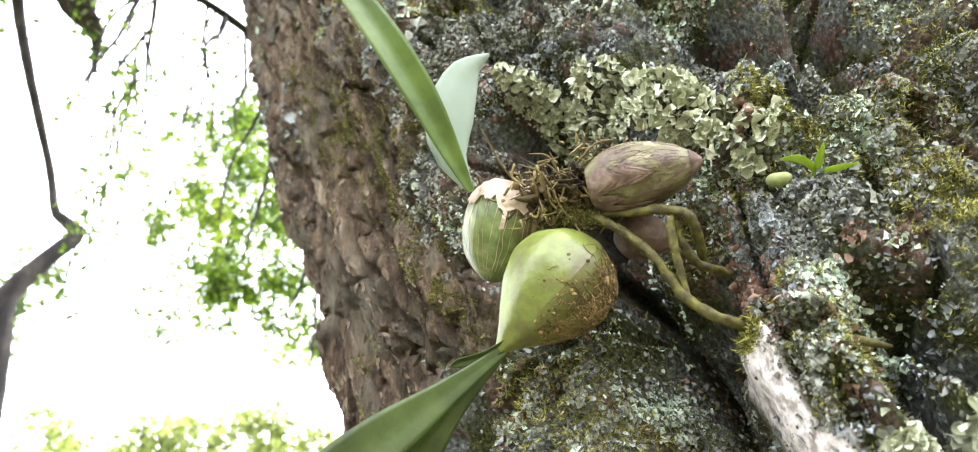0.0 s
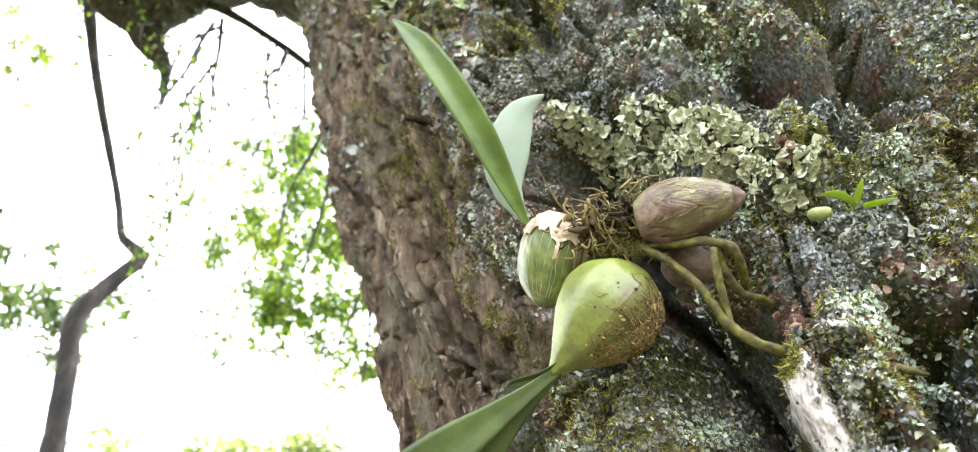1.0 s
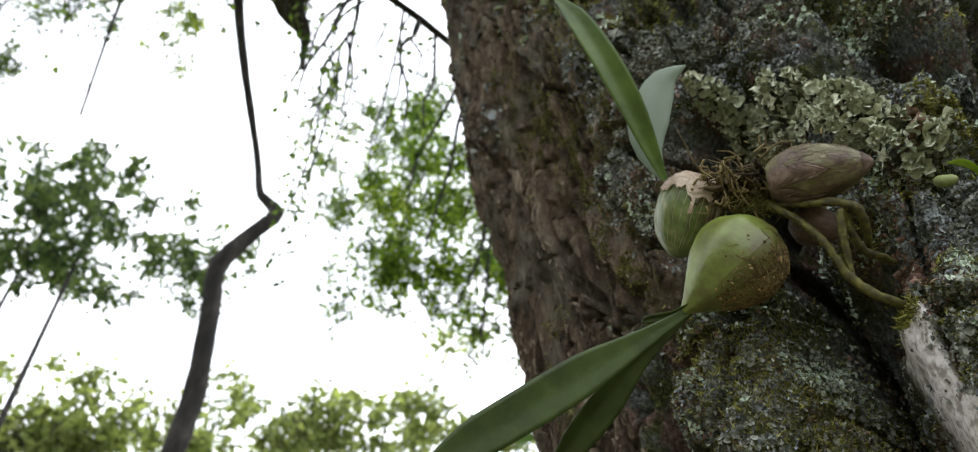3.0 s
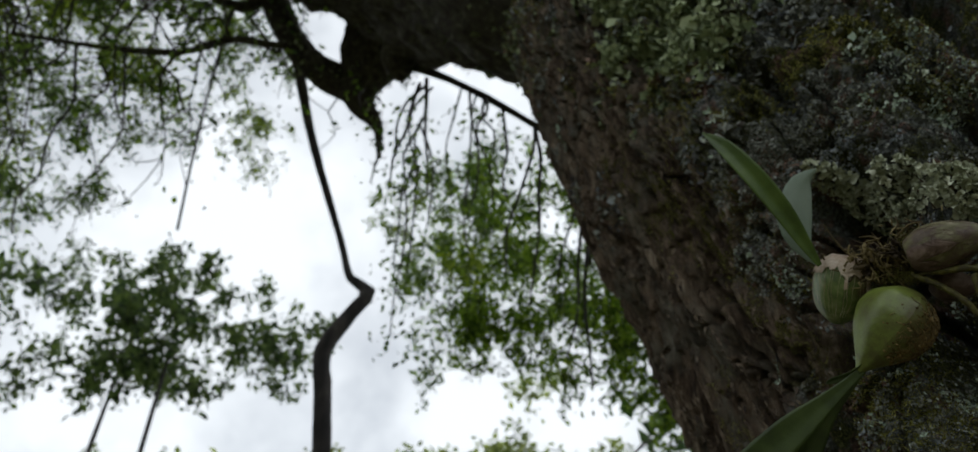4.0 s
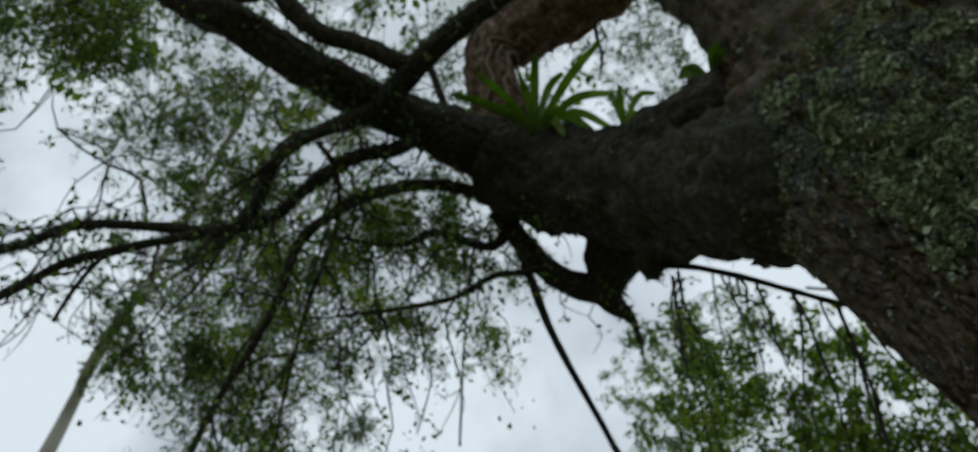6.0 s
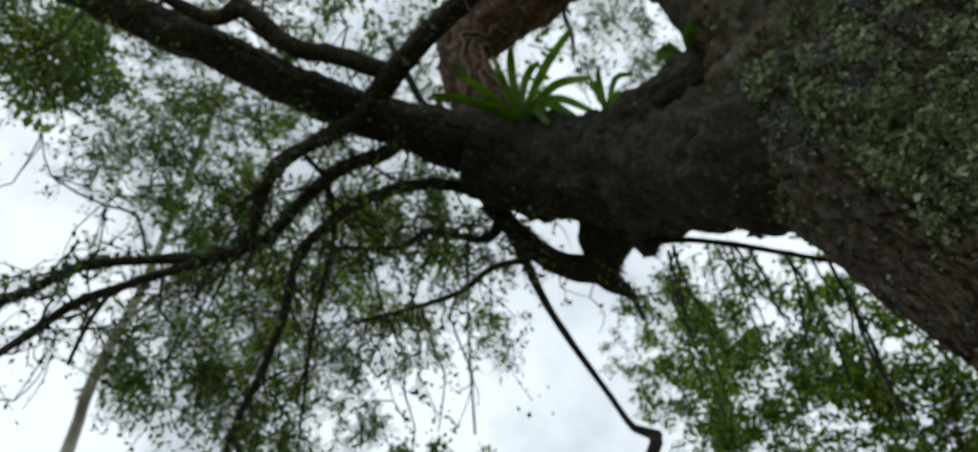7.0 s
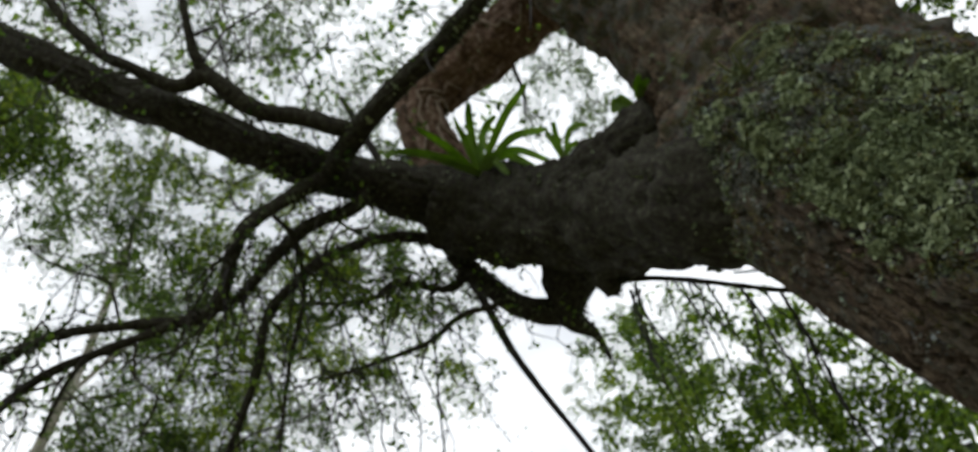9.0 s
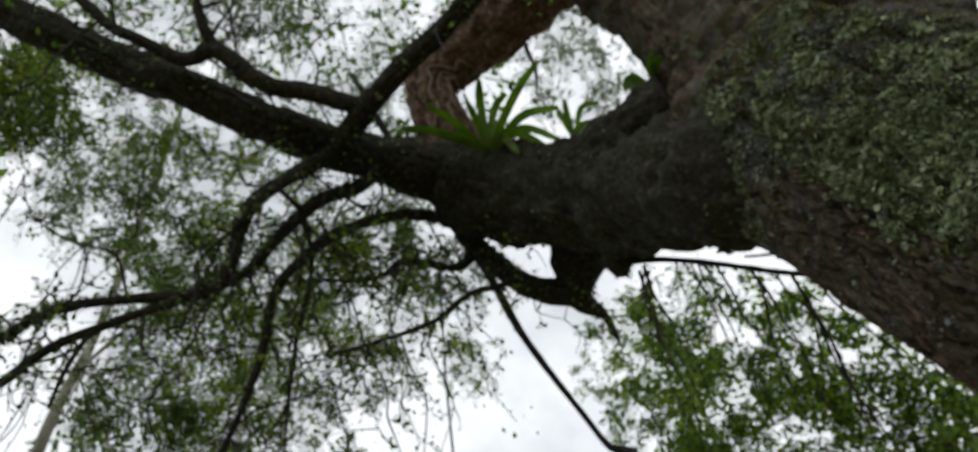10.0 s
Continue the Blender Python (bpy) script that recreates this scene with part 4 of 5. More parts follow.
tube("stub", [(-0.999, 1.632, 2.972, 0.022), (-0.974, 1.630, 2.982, 0.016), (-0.957, 1.626, 2.992, 0.005)], STEM_BARK, SAPLING, "", 8, 0.01, 0.2, 71, 40)

SIDE_TREE = thing("leafy_tree", "small tree with drooping yellow-green leaves beside the trunk", "tree", (1.9, 4.3, 0.0))
tube("trunk", [(1.9, 4.3, -0.05, 0.09), (1.8, 4.2, 1.8, 0.08), (1.5, 4.1, 3.2, 0.05), (0.5, 3.6, 4.6, 0.02), (-0.3, 3.2, 4.9, 0.008)], STEM_BARK, SIDE_TREE, "", 10, 0.08, 0.15, 81)
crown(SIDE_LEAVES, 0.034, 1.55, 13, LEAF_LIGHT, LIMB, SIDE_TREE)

PALE_TREE = thing("pale_tree", "tall slender tree with pale smooth bark and a fork", "tree", (-7.6, 2.6, 0.0))
tube("trunk", [(-7.6, 2.6, -0.05, 0.16), (-7.5, 2.55, 3.0, 0.145)] + PALE_TRUNK, PALE_BARK, PALE_TREE, "", 12, 0.15, 0.08, 91, 3)
tube("branch", PALE_FORK, PALE_BARK, PALE_TREE, "", 8, 0.1, 0.08, 92, 3)
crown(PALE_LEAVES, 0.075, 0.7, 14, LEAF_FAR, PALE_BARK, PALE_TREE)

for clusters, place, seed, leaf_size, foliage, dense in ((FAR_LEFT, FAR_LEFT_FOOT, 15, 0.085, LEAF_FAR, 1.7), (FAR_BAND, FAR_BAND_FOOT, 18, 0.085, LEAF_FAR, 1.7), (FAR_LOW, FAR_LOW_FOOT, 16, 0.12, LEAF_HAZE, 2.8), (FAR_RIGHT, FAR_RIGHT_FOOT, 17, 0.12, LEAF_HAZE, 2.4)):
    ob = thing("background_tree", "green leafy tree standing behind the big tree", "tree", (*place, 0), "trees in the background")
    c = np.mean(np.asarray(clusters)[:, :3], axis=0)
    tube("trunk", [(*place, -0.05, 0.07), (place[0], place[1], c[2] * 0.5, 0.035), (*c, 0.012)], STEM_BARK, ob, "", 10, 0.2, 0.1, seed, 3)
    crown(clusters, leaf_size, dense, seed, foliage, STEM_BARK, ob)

# unseen trees added behind the camera and along the horizon to block low light
rng = np.random.default_rng(31)
for k in range(16):
    a = 2 * math.pi * k / 16 + rng.uniform(-0.15, 0.15)
    d = rng.uniform(10, 13)
    x, y = d * math.sin(a), d * math.cos(a)
    tall = 4.6 if -3.0 < a - 4.9 < 1.6 else 7.5
    ob = thing("background_tree", "unseen leafy tree added to block low light", "tree", (x, y, 0), "trees in the background")
    tube("trunk", [(x, y, -0.05, 0.17), (x + 0.2, y, tall * 0.4, 0.13), (x, y + 0.2, tall * 0.8, 0.06)], STEM_BARK, ob, "", 10, 0.2, 0.1, k, 3)
    balls = [(x + rng.normal() * 1.2, y + rng.normal() * 1.2, rng.uniform(0.8, tall - 0.8), rng.uniform(0.8, 1.2)) for _ in range(10)]
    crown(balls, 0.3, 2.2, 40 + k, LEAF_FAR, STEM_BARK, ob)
# extra crown, mostly out of view, added to shade the trunk and limbs
SHADE_CROWN = [(-0.2 + (0.6 + 0.13 * k) * math.cos(k * 2.4), (0.6 + 0.13 * k) * math.sin(k * 2.4), 7.4 + 0.7 * math.sin(k * 1.7), 0.8) for k in range(18)]
crown(SHADE_CROWN, 0.08, 0.38, 60, LEAF, LIMB, TREE)

for ob in (TREE, SAPLING, SIDE_TREE, PALE_TREE, *[o for o in scene.objects if o.name.startswith("background_tree")]):
    settle(ob)


# ---- lichen, moss and crumbs on the bark ----
def trunk_frames(deg, s, lift):
    p = near_trunk(deg, s, lift)
    du = near_trunk(deg + 0.6, s, lift) - near_trunk(deg - 0.6, s, lift)
    dv = near_trunk(deg, s + 0.003, lift) - near_trunk(deg, s - 0.003, lift)
    du /= np.linalg.norm(du, axis=1, keepdims=True)
    n = np.cross(du, dv)
    n /= np.linalg.norm(n, axis=1, keepdims=True)
    out = p - AXIS_POINT
    out = out - (out @ AXIS_UP)[:, None] * AXIS_UP
    n *= np.sign(np.sum(n * out, axis=1))[:, None]
    return p, n


def flake_arrays(p, n, size, rng, tilt=0.5, curl=0.35, around=7, grain=False, dome=0.0, cheap=False):
    """A lobed flake with a raised, wavy rim at each place."""
    m = len(p)
    n = n + rng.normal(size=(m, 3)) * tilt * 0.5
    n /= np.linalg.norm(n, axis=1, keepdims=True)
    u = np.cross(n, np.cross(AXIS_UP, n) + rng.normal(size=(m, 3)) * 0.25 if grain else rng.normal(size=(m, 3)))
    u /= np.linalg.norm(u, axis=1, keepdims=True)
    w = np.cross(n, u)
    a = np.arange(around) * 2 * np.pi / around
    lobes = rng.integers(2, 5, m)[:, None]
    turn = rng.uniform(0, 6.28, (m, 1))
    r = size[:, None] * (1 + 0.28 * np.sin(lobes * a[None] + turn) + rng.uniform(-0.12, 0.12, (m, around)))
    stretch = rng.uniform(0.2, 0.4, m)[:, None] if grain else rng.uniform(0.6, 1.0, m)[:, None]
    if cheap and not grain:
        r = r * rng.uniform(0.45, 1.45, (m, around))
    ca, sa = np.cos(a)[None] * r, np.sin(a)[None] * r * stretch
    up = size[:, None] * curl * (0.45 + 0.6 * np.sin((lobes - 1) * a[None] + 2 * turn) + rng.uniform(-0.15, 0.15, (m, around)))
    if dome:
        up = -0.15 * size[:, None] + 0 * up
        n0 = p + n * (size * dome)[:, None]
    else:
        n0 = p
    rim = p[:, None] + ca[..., None] * u[:, None] + sa[..., None] * w[:, None] + up[..., None] * n[:, None]
    mid = p[:, None] + 0.55 * (ca[..., None] * u[:, None] + sa[..., None] * w[:, None]) + (size[:, None] * (0.8 * dome if dome else 0.12))[..., None] * n[:, None]
    i = np.arange(around)
    j = (i + 1) % around
    if cheap:
        v = np.concatenate([n0[:, None], rim], 1)
        tri = np.stack([0 * i, 1 + i, 1 + j], 1)
        return v.reshape(-1, 3), (np.arange(m)[:, None, None] * (1 + around) + tri[None]).reshape(-1, 3)
    v = np.concatenate([n0[:, None], mid, rim], 1)
    tri = np.vstack([np.stack([0 * i, 1 + i, 1 + j], 1), np.stack([1 + i, 1 + around + i, 1 + around + j], 1), np.stack([1 + i, 1 + around + j, 1 + j], 1)])
    k = 1 + 2 * around
    return v.reshape(-1, 3), (np.arange(m)[:, None, None] * k + tri[None]).reshape(-1, 3)


def tuft_arrays(p, n, length, rng, blades=5):
    m = len(p)
    vs = []
    for _ in range(blades):
        d = n + rng.normal(size=(m, 3)) * 0.6
        d /= np.linalg.norm(d, axis=1, keepdims=True)
        e = np.cross(d, rng.normal(size=(m, 3)))
        e /= np.linalg.norm(e, axis=1, keepdims=True)
        L = (length * rng.uniform(0.5, 1.2, m))[:, None]
        foot = p + rng.normal(size=(m, 3)) * L * 0.35
        vs.append(np.stack([foot - e * L * 0.13, foot + d * L, foot + e * L * 0.13], 1))
    v = np.concatenate(vs, 0)
    return v.reshape(-1, 3), np.arange(len(v) * 3).reshape(-1, 3)


def scatter(rng, count, degs, ss, keep):
    deg, s = rng.uniform(*degs, count), rng.uniform(*ss, count)
    ok = keep(deg, s) > rng.uniform(0, 1, count)
    return deg[ok], s[ok]


def patchy(scale, lo, hi, seed, floor=0.0, lean=0.0, low=1.0):
    """A keep() for scatter: noise patches on the covered bark."""
    def keep(deg, s):
        arc = np.radians(deg) * TRUNK_RADIUS
        n = fbm(arc * scale, s * scale, 0, 4, seed) + lean * (smooth(deg, 4, 24) - 0.4)
        high = 0.15 + 0.85 * smooth(relief_near(deg, s), -0.036, -0.010)
        # low thins pale lichen below the orchid, standing for shade from bulb and leaf
        high = high * (1 - (1 - low) * smooth(-deg, 6, 9) * smooth(-s, 0.17, 0.20))
        return high * np.maximum(smooth(n, lo, hi), floor) * cover_of(deg, s) * (1 - bare_of(deg, s))
    return keep


def ledge_keep(deg, s):
    return smooth(ledge(deg, s), 0.30, 0.6) * (1 - smooth(deg, 10.5, 11.5))


rng = np.random.default_rng(77)
NEAR, UPPER = ((-22, 42), (-0.37, -0.02)), ((-60, 62), (-0.03, 0.80))
GROWTH = (
    # name, label, material, near count, near size, upper count, upper size, keep
    ("grey_lichen", "grey-green crumbly lichen crust covering the bark", LICHEN_GREY, 145000, 0.0008, 36000, 0.0026, patchy(18, 0.42, 0.56, 107, 0.16)),
    ("blue_lichen", "blue-grey leafy lichen crusts spread over the bark", LICHEN_BLUE, 76000, 0.0008, 15000, 0.0022, patchy(34, 0.49, 0.59, 101, 0.03, -0.06, 0.35)),
    ("mint_lichen", "mint-white lichen rosettes on the bark", LICHEN_MINT, 32000, 0.0009, 9000, 0.0022, patchy(30, 0.58, 0.65, 102, 0.0, 0.04, 0.4)),
    ("rust_crust", "rust-brown crumbling bark crust between lichens", RUST, 46000, 0.0008, 8000, 0.0025, patchy(38, 0.57, 0.66, 103)),
    ("dark_crust", "dark grey crust on the bark", DARK_CRUST, 16000, 0.0007, 9000, 0.0025, patchy(26, 0.52, 0.62, 105)),
)
# single patches that stand out: centre (angle, length), spread, count, size, dome
EXTRA = {
    "mint_lichen": (((-26.2, -0.171), (0.5, 0.0035), 260, 0.0010, 0.0), ((6.6, -0.268), (0.9, 0.006), 480, 0.0010, 0.0), ((8.0, -0.283), (0.7, 0.005), 300, 0.0010, 0.0), ((-8.0, -0.256), (0.9, 0.006), 300, 0.0010, 0.0), ((14.5, -0.222), (1.0, 0.006), 600, 0.0009, 0.0), ((5.2, -0.288), (1.0, 0.010), 250, 0.0009, 0.0)),
    "rust_crust": (((3.6, -0.247), (0.7, 0.006), 420, 0.0013, 0.8), ((9.3, -0.196), (0.6, 0.004), 260, 0.0013, 0.8)),
    "grey_lichen": (((-11, -0.27), (3.2, 0.03), 1900, 0.0009, 0.0), ((-6.5, -0.29), (1.6, 0.03), 1500, 0.0010, 0.0)),
    "blue_lichen": (((5.6, -0.238), (1.1, 0.006), 900, 0.0011, 0.0),),
}
for name, label, mat, n1, z1, n2, z2, keep in GROWTH:
    parts = []
    for n, z, (degs, ss) in ((n1, z1, NEAR), (n2, z2, UPPER)):
        deg, s = scatter(rng, n // 14, degs, ss, keep)
        many = rng.integers(6, 23, len(deg))
        wide = z * 1.1 * np.sqrt(many) * rng.uniform(0.7, 1.3, len(deg))
        deg, s, wide = np.repeat(deg, many), np.repeat(s, many), np.repeat(wide, many)
        deg = deg + np.degrees(rng.normal(size=len(deg)) * wide / TRUNK_RADIUS) * 0.7
        s = s + rng.normal(size=len(s)) * wide * 0.7
        p, nor = trunk_frames(deg, s, 0.0006)
        size = z * np.clip(rng.lognormal(0, 0.4, len(p)), 0.4, 2.2)
        half = len(p) // 2 if mat is not LICHEN_MINT else 0
        if half:
            parts.append(flake_arrays(p[:half], nor[:half], size[:half] * 0.8, rng, 0.8, 0.6, 5, False, 0.75, True))
        parts.append(flake_arrays(p[half:], nor[half:], size[half:], rng, 1.1, 0.9, 6, cheap=True))
    for centre, wide, n, z, dome in EXTRA.get(name, ()):
        deg, s = rng.normal(centre[0], wide[0], n), rng.normal(centre[1], wide[1], n)
        p, nor = trunk_frames(deg, s, 0.0008)
        parts.append(flake_arrays(p, nor, z * np.clip(rng.lognormal(0, 0.35, n), 0.5, 1.5), rng, 0.8, 0.5, 7, False, dome))
    v, f = join(parts)
    tagged(mesh_object(name, v, f, mat, flat=False), label, "lichen", kind="stuff")
def brown_keep(deg, s):
    return (1 - cover_of(deg, s)) * (0.25 + 0.75 * smooth(fbm(np.radians(deg) * TRUNK_RADIUS * 60, s * 25, 0, 3, 106), 0.42, 0.6))


deg, s = scatter(rng, 26000, (-78, -9), (-0.37, 0.45), brown_keep)
p, nor = trunk_frames(deg, s, 0.0003)
v, f = flake_arrays(p, nor, 0.0022 * np.clip(rng.lognormal(0, 0.5, len(p)), 0.3, 2.0), rng, 0.2, 0.25, 5, True, 0.0, True)
tagged(mesh_object("bark_scale", v, f, BARK_FLAKE, flat=True), "thin loose scales of brown bark on the trunk", "bark", kind="stuff")
deg, s = scatter(rng, 8000, (-10, 14), (-0.23, -0.085), ledge_keep)
p, nor = trunk_frames(deg, s, 0.002)
v, f = flake_arrays(p, nor, 0.0018 * np.clip(rng.lognormal(0, 0.4, len(p)), 0.4, 1.6), rng, 0.9, 0.9, 12)
deg, s = scatter(rng, 22000, (-60, 62), (0.06, 0.80), patchy(11, 0.53, 0.60, 109, 0.08))
p, nor = trunk_frames(deg, s, 0.001)
tufted = [flake_arrays(p, nor, 0.0032 * np.clip(rng.lognormal(0, 0.4, len(p)), 0.4, 2), rng, 1.0, 0.8, 5, cheap=True)]
deg, s = scatter(rng, 26000, (-16, 26), (0.10, 0.44), lambda d, t: smooth(fbm(np.radians(d) * 8, t * 30, 0, 3, 111), 0.40, 0.55) * smooth(0.44 - t, 0.0, 0.12) * smooth(t, 0.10, 0.16))
p, nor = trunk_frames(deg, s, 0.001)
tufted.append(flake_arrays(p, nor, 0.0034 * np.clip(rng.lognormal(0, 0.45, len(p)), 0.4, 2), rng, 1.0, 0.8, 5, cheap=True))
moss_v, moss_f = join(tufted)
# leafy rosettes, the largest where the trunk widens under the limb
rosettes = [(-3.5, 0.529, 0.030), (-7.5, 0.277, 0.034), (-2.5, 0.136, 0.040), (5.5, 0.283, 0.026), (17, 0.49, 0.026), (39, 0.331, 0.034), (-1.5, 0.175, 0.030), (-5, 0.106, 0.026), (7, 0.187, 0.030), (-18, 0.205, 0.024)]
rosettes += [(rng.uniform(-15, 48), rng.uniform(0.10, 0.75), rng.uniform(0.010, 0.028)) for _ in range(46)]
silver = []
for d0, s0, wide in rosettes:
    n = int(520 * (wide / 0.03) ** 2) + 40
    u, w = rng.normal(size=n) * 0.5, rng.normal(size=n) * 0.5
    deg, s = d0 + np.degrees(wide * u / TRUNK_RADIUS), s0 + wide * w
    keep = fbm(deg * 0.6, s * 130, 0, 3, 113) > 0.42
    p, nor = trunk_frames(deg[keep], s[keep], 0.003)
    silver.append(flake_arrays(p, nor, 0.0042 * np.clip(rng.lognormal(0, 0.4, len(p)), 0.4, 1.8), rng, 1.0, 0.9, 7, cheap=True))
silver_v, silver_f = join(silver)
tagged(mesh_object("silver_lichen", silver_v, silver_f, LICHEN_SILVER), "pale silvery green leafy lichen rosettes on the trunk", "lichen", kind="stuff")
tagged(mesh_object("green_lichen", moss_v, moss_f, LICHEN_GREEN), "grey-green lichen patches high on the trunk", "lichen", kind="stuff")
deg, s = scatter(rng, 1500, (3.4, 9), (-0.35, -0.317), lambda d, t: np.full(len(d), 0.9))
p, nor = trunk_frames(deg, s, 0.003)
v, f = join([(v, f), flake_arrays(p, nor, 0.0017 * np.clip(rng.lognormal(0, 0.4, len(p)), 0.4, 1.6), rng, 0.9, 0.9, 12)])
tagged(mesh_object("lobed_lichen", v, f, LICHEN_PALE), "pale green lobed leafy lichen growing above the orchid", "lichen", kind="stuff")
parts = []
for n, z, (degs, ss), keep in ((115000, 0.0014, NEAR, patchy(24, 0.46, 0.55, 104, 0.06, 0.13)), (26000, 0.0045, ((-60, 62), (0.16, 0.80)), patchy(18, 0.47, 0.58, 104, 0.05)), (60000, 0.0018, ((-30, 45), (-0.03, 0.18)), patchy(26, 0.46, 0.56, 104, 0.05)), (22000, 0.0013, ((-42, -12), (-0.2, 0.12)), lambda d, t: smooth(fbm(d * 0.13, t * 22, 0, 4, 108), 0.54, 0.64) * 0.9)):
    deg, s = scatter(rng, n, degs, ss, keep)
    p, nor = trunk_frames(deg, s, 0.0)
    parts.append(tuft_arrays(p, nor, z * rng.lognormal(0, 0.3, len(p)), rng, 4))
for centre, wide, n, z in (((12.6, -0.197), (1.0, 0.011), 6500, 0.0011), ((13.4, -0.213), (0.8, 0.007), 3200, 0.0011), ((1.2, -0.266), (0.5, 0.003), 700, 0.0014), ((5.0, -0.262), (1.3, 0.004), 1100, 0.0012), ((5.4, -0.286), (1.0, 0.007), 1600, 0.0011), ((-9, -0.30), (2.4, 0.025), 5200, 0.0012), ((-13, -0.255), (2.0, 0.016), 2600, 0.0012), ((17, -0.25), (2.2, 0.02), 4200, 0.0013)):
    deg, s = rng.normal(centre[0], wide[0], n), rng.normal(centre[1], wide[1], n)
    p, nor = trunk_frames(deg, s, 0.0)
    parts.append(tuft_arrays(p, nor, z * rng.lognormal(0, 0.3, n), rng, 6))
v, f = join(parts)
tagged(mesh_object("moss", v, f, MOSS, flat=True), "yellow-green moss cushions on the bark", "moss", kind="stuff")


cushions = []
for centre, wide, n in (((-28, 0.013), (2.6, 0.022), 5200), ((-15.5, -0.065), (1.8, 0.018), 4200), ((-22.5, -0.05), (2.6, 0.026), 5200), ((-20, -0.155), (2.0, 0.03), 4200), ((-34, 0.10), (3.0, 0.03), 4200), ((-17, -0.22), (2.0, 0.02), 3000)):
    deg, s = rng.normal(centre[0], wide[0], n), rng.normal(centre[1], wide[1], n)
    keep = fbm(deg * 0.5, s * 70, 0, 4, 117) > 0.47
    p, nor = trunk_frames(deg[keep], s[keep], 0.0)
    cushions.append(tuft_arrays(p, nor, 0.0012 * rng.lognormal(0, 0.3, len(p)), rng, 5))
v, f = join(cushions)
tagged(mesh_object("olive_moss", v, f, OLIVE_MOSS, flat=True), "olive moss patches on the brown bark", "moss", kind="stuff")


# ---- the orchid ----
def strap_leaf(name, points, facing, mat, parent, label="", fold=0.25, across=9, step=0.006, thick=0.0009, wave=0.0):
    """A leaf along (x, y, z, half width), folded along its midrib, its face towards facing."""
    q = spline(points, step)
    n = len(q)
    t = np.gradient(q[:, :3], axis=0)
    t /= np.linalg.norm(t, axis=1, keepdims=True)
    nor = np.asarray(facing, float) - t * (t @ np.asarray(facing, float))[:, None]
    nor /= np.linalg.norm(nor, axis=1, keepdims=True)
    side = np.cross(t, nor)
    u = np.linspace(-1, 1, across)
    h = fold * (np.abs(u) ** 1.3)[None] * q[:, 3:4]
    if wave:
        h = h + wave * q[:, 3:4] * np.sin(np.arange(n) * 0.55)[:, None] * np.abs(u)[None] * np.sign(u)[None]
    top = q[:, None, :3] + (u[None] * q[:, 3:4])[..., None] * side[:, None] + h[..., None] * nor[:, None]
    body = thick * (1 - 0.7 * np.abs(u) ** 3)[None, :, None] * nor[:, None]
    v = np.concatenate([top + body * 0.5, top[:, ::-1] - body[:, ::-1] * 0.5], 1)
    m = 2 * across
    i, j = np.meshgrid(np.arange(n - 1), np.arange(m), indexing="ij")
    k = (j + 1) % m
    f = np.stack([i * m + j, i * m + k, (i + 1) * m + k, (i + 1) * m + j], -1).reshape(-1, 4)
    return mesh_object(name, v.reshape(-1, 3), f, mat, parent, label)


PROFILES = ((0.34, 0.64, 0.95, 1.01, 0.83, 0.44, 0.18, 0.08), (0.4, 0.68, 0.92, 1.02, 1.0, 0.8, 0.5, 0.2), (0.60, 0.78, 0.98, 1.04, 0.94, 0.66, 0.33, 0.07))


def bulb_point(base, apex, radius, hint, u, a, lift=0.0, profile=0):
    base, apex = np.asarray(base), np.asarray(apex)
    turn = frame_of(apex - base, hint)
    dense = np.linspace(0, 1, 60)
    curve = np.interp(dense, (0, 0.06, 0.2, 0.4, 0.6, 0.8, 0.93, 1), PROFILES[profile])
    for _ in range(12):
        curve[1:-1] = (curve[:-2] + curve[1:-1] * 2 + curve[2:]) / 4
    r = radius * np.interp(u, dense, curve)
    r = r * (1 + 0.026 * np.cos(7 * a + 2 * u) + 0.05 * (fbm(np.cos(a) * 2, np.sin(a) * 2, u * 3, 2, 7) - 0.5)) + lift
    return base + np.asarray(u)[..., None] * (apex - base) + (r * np.cos(a))[..., None] * turn[:, 0] + (r * np.sin(a))[..., None] * turn[:, 1]


def pseudobulb(base, apex, radius, mat, parent, label, hint, u0=0.0, u1=1.0, a0=0.0, a1=2 * np.pi, lift=0.0, name="pseudobulb", ragged=0.0, profile=0):
    n, m = 44, 48
    u = np.linspace(u0, u1, n)
    a = np.linspace(a0, a1, m + 1)
    u, a = np.meshgrid(u, a, indexing="ij")
    if ragged:
        u = u + ragged * (u - u0) / (u1 - u0) * (fbm(a * 3, 0, 0, 4, 9) - 0.5) * 2
        lift = lift + 0.0012 * fbm(a * 4, u * 30, 0, 3, 5)
    v = bulb_point(base, apex, radius, hint, u, a, lift, profile)
    w = m + 1
    i, j = np.meshgrid(np.arange(n - 1), np.arange(m), indexing="ij")
    f = np.stack([i * w + j, i * w + j + 1, (i + 1) * w + j + 1, (i + 1) * w + j], -1).reshape(-1, 4)
    return mesh_object(name, v.reshape(-1, 3), f, mat, parent, label)


TO_EYE = (-0.15, -0.75, -0.64)
ORCHID = thing("orchid_plant", "wild orchid with swollen green bulbs and strap leaves on bark", "orchid", (0.0418, 0.2105, 1.8220))
B2 = ((0.0482, 0.2097, 1.8013), (0.0134, 0.2173, 1.7689))
B3 = ((0.0490, 0.1985, 1.8183), (0.0841, 0.1852, 1.8153))
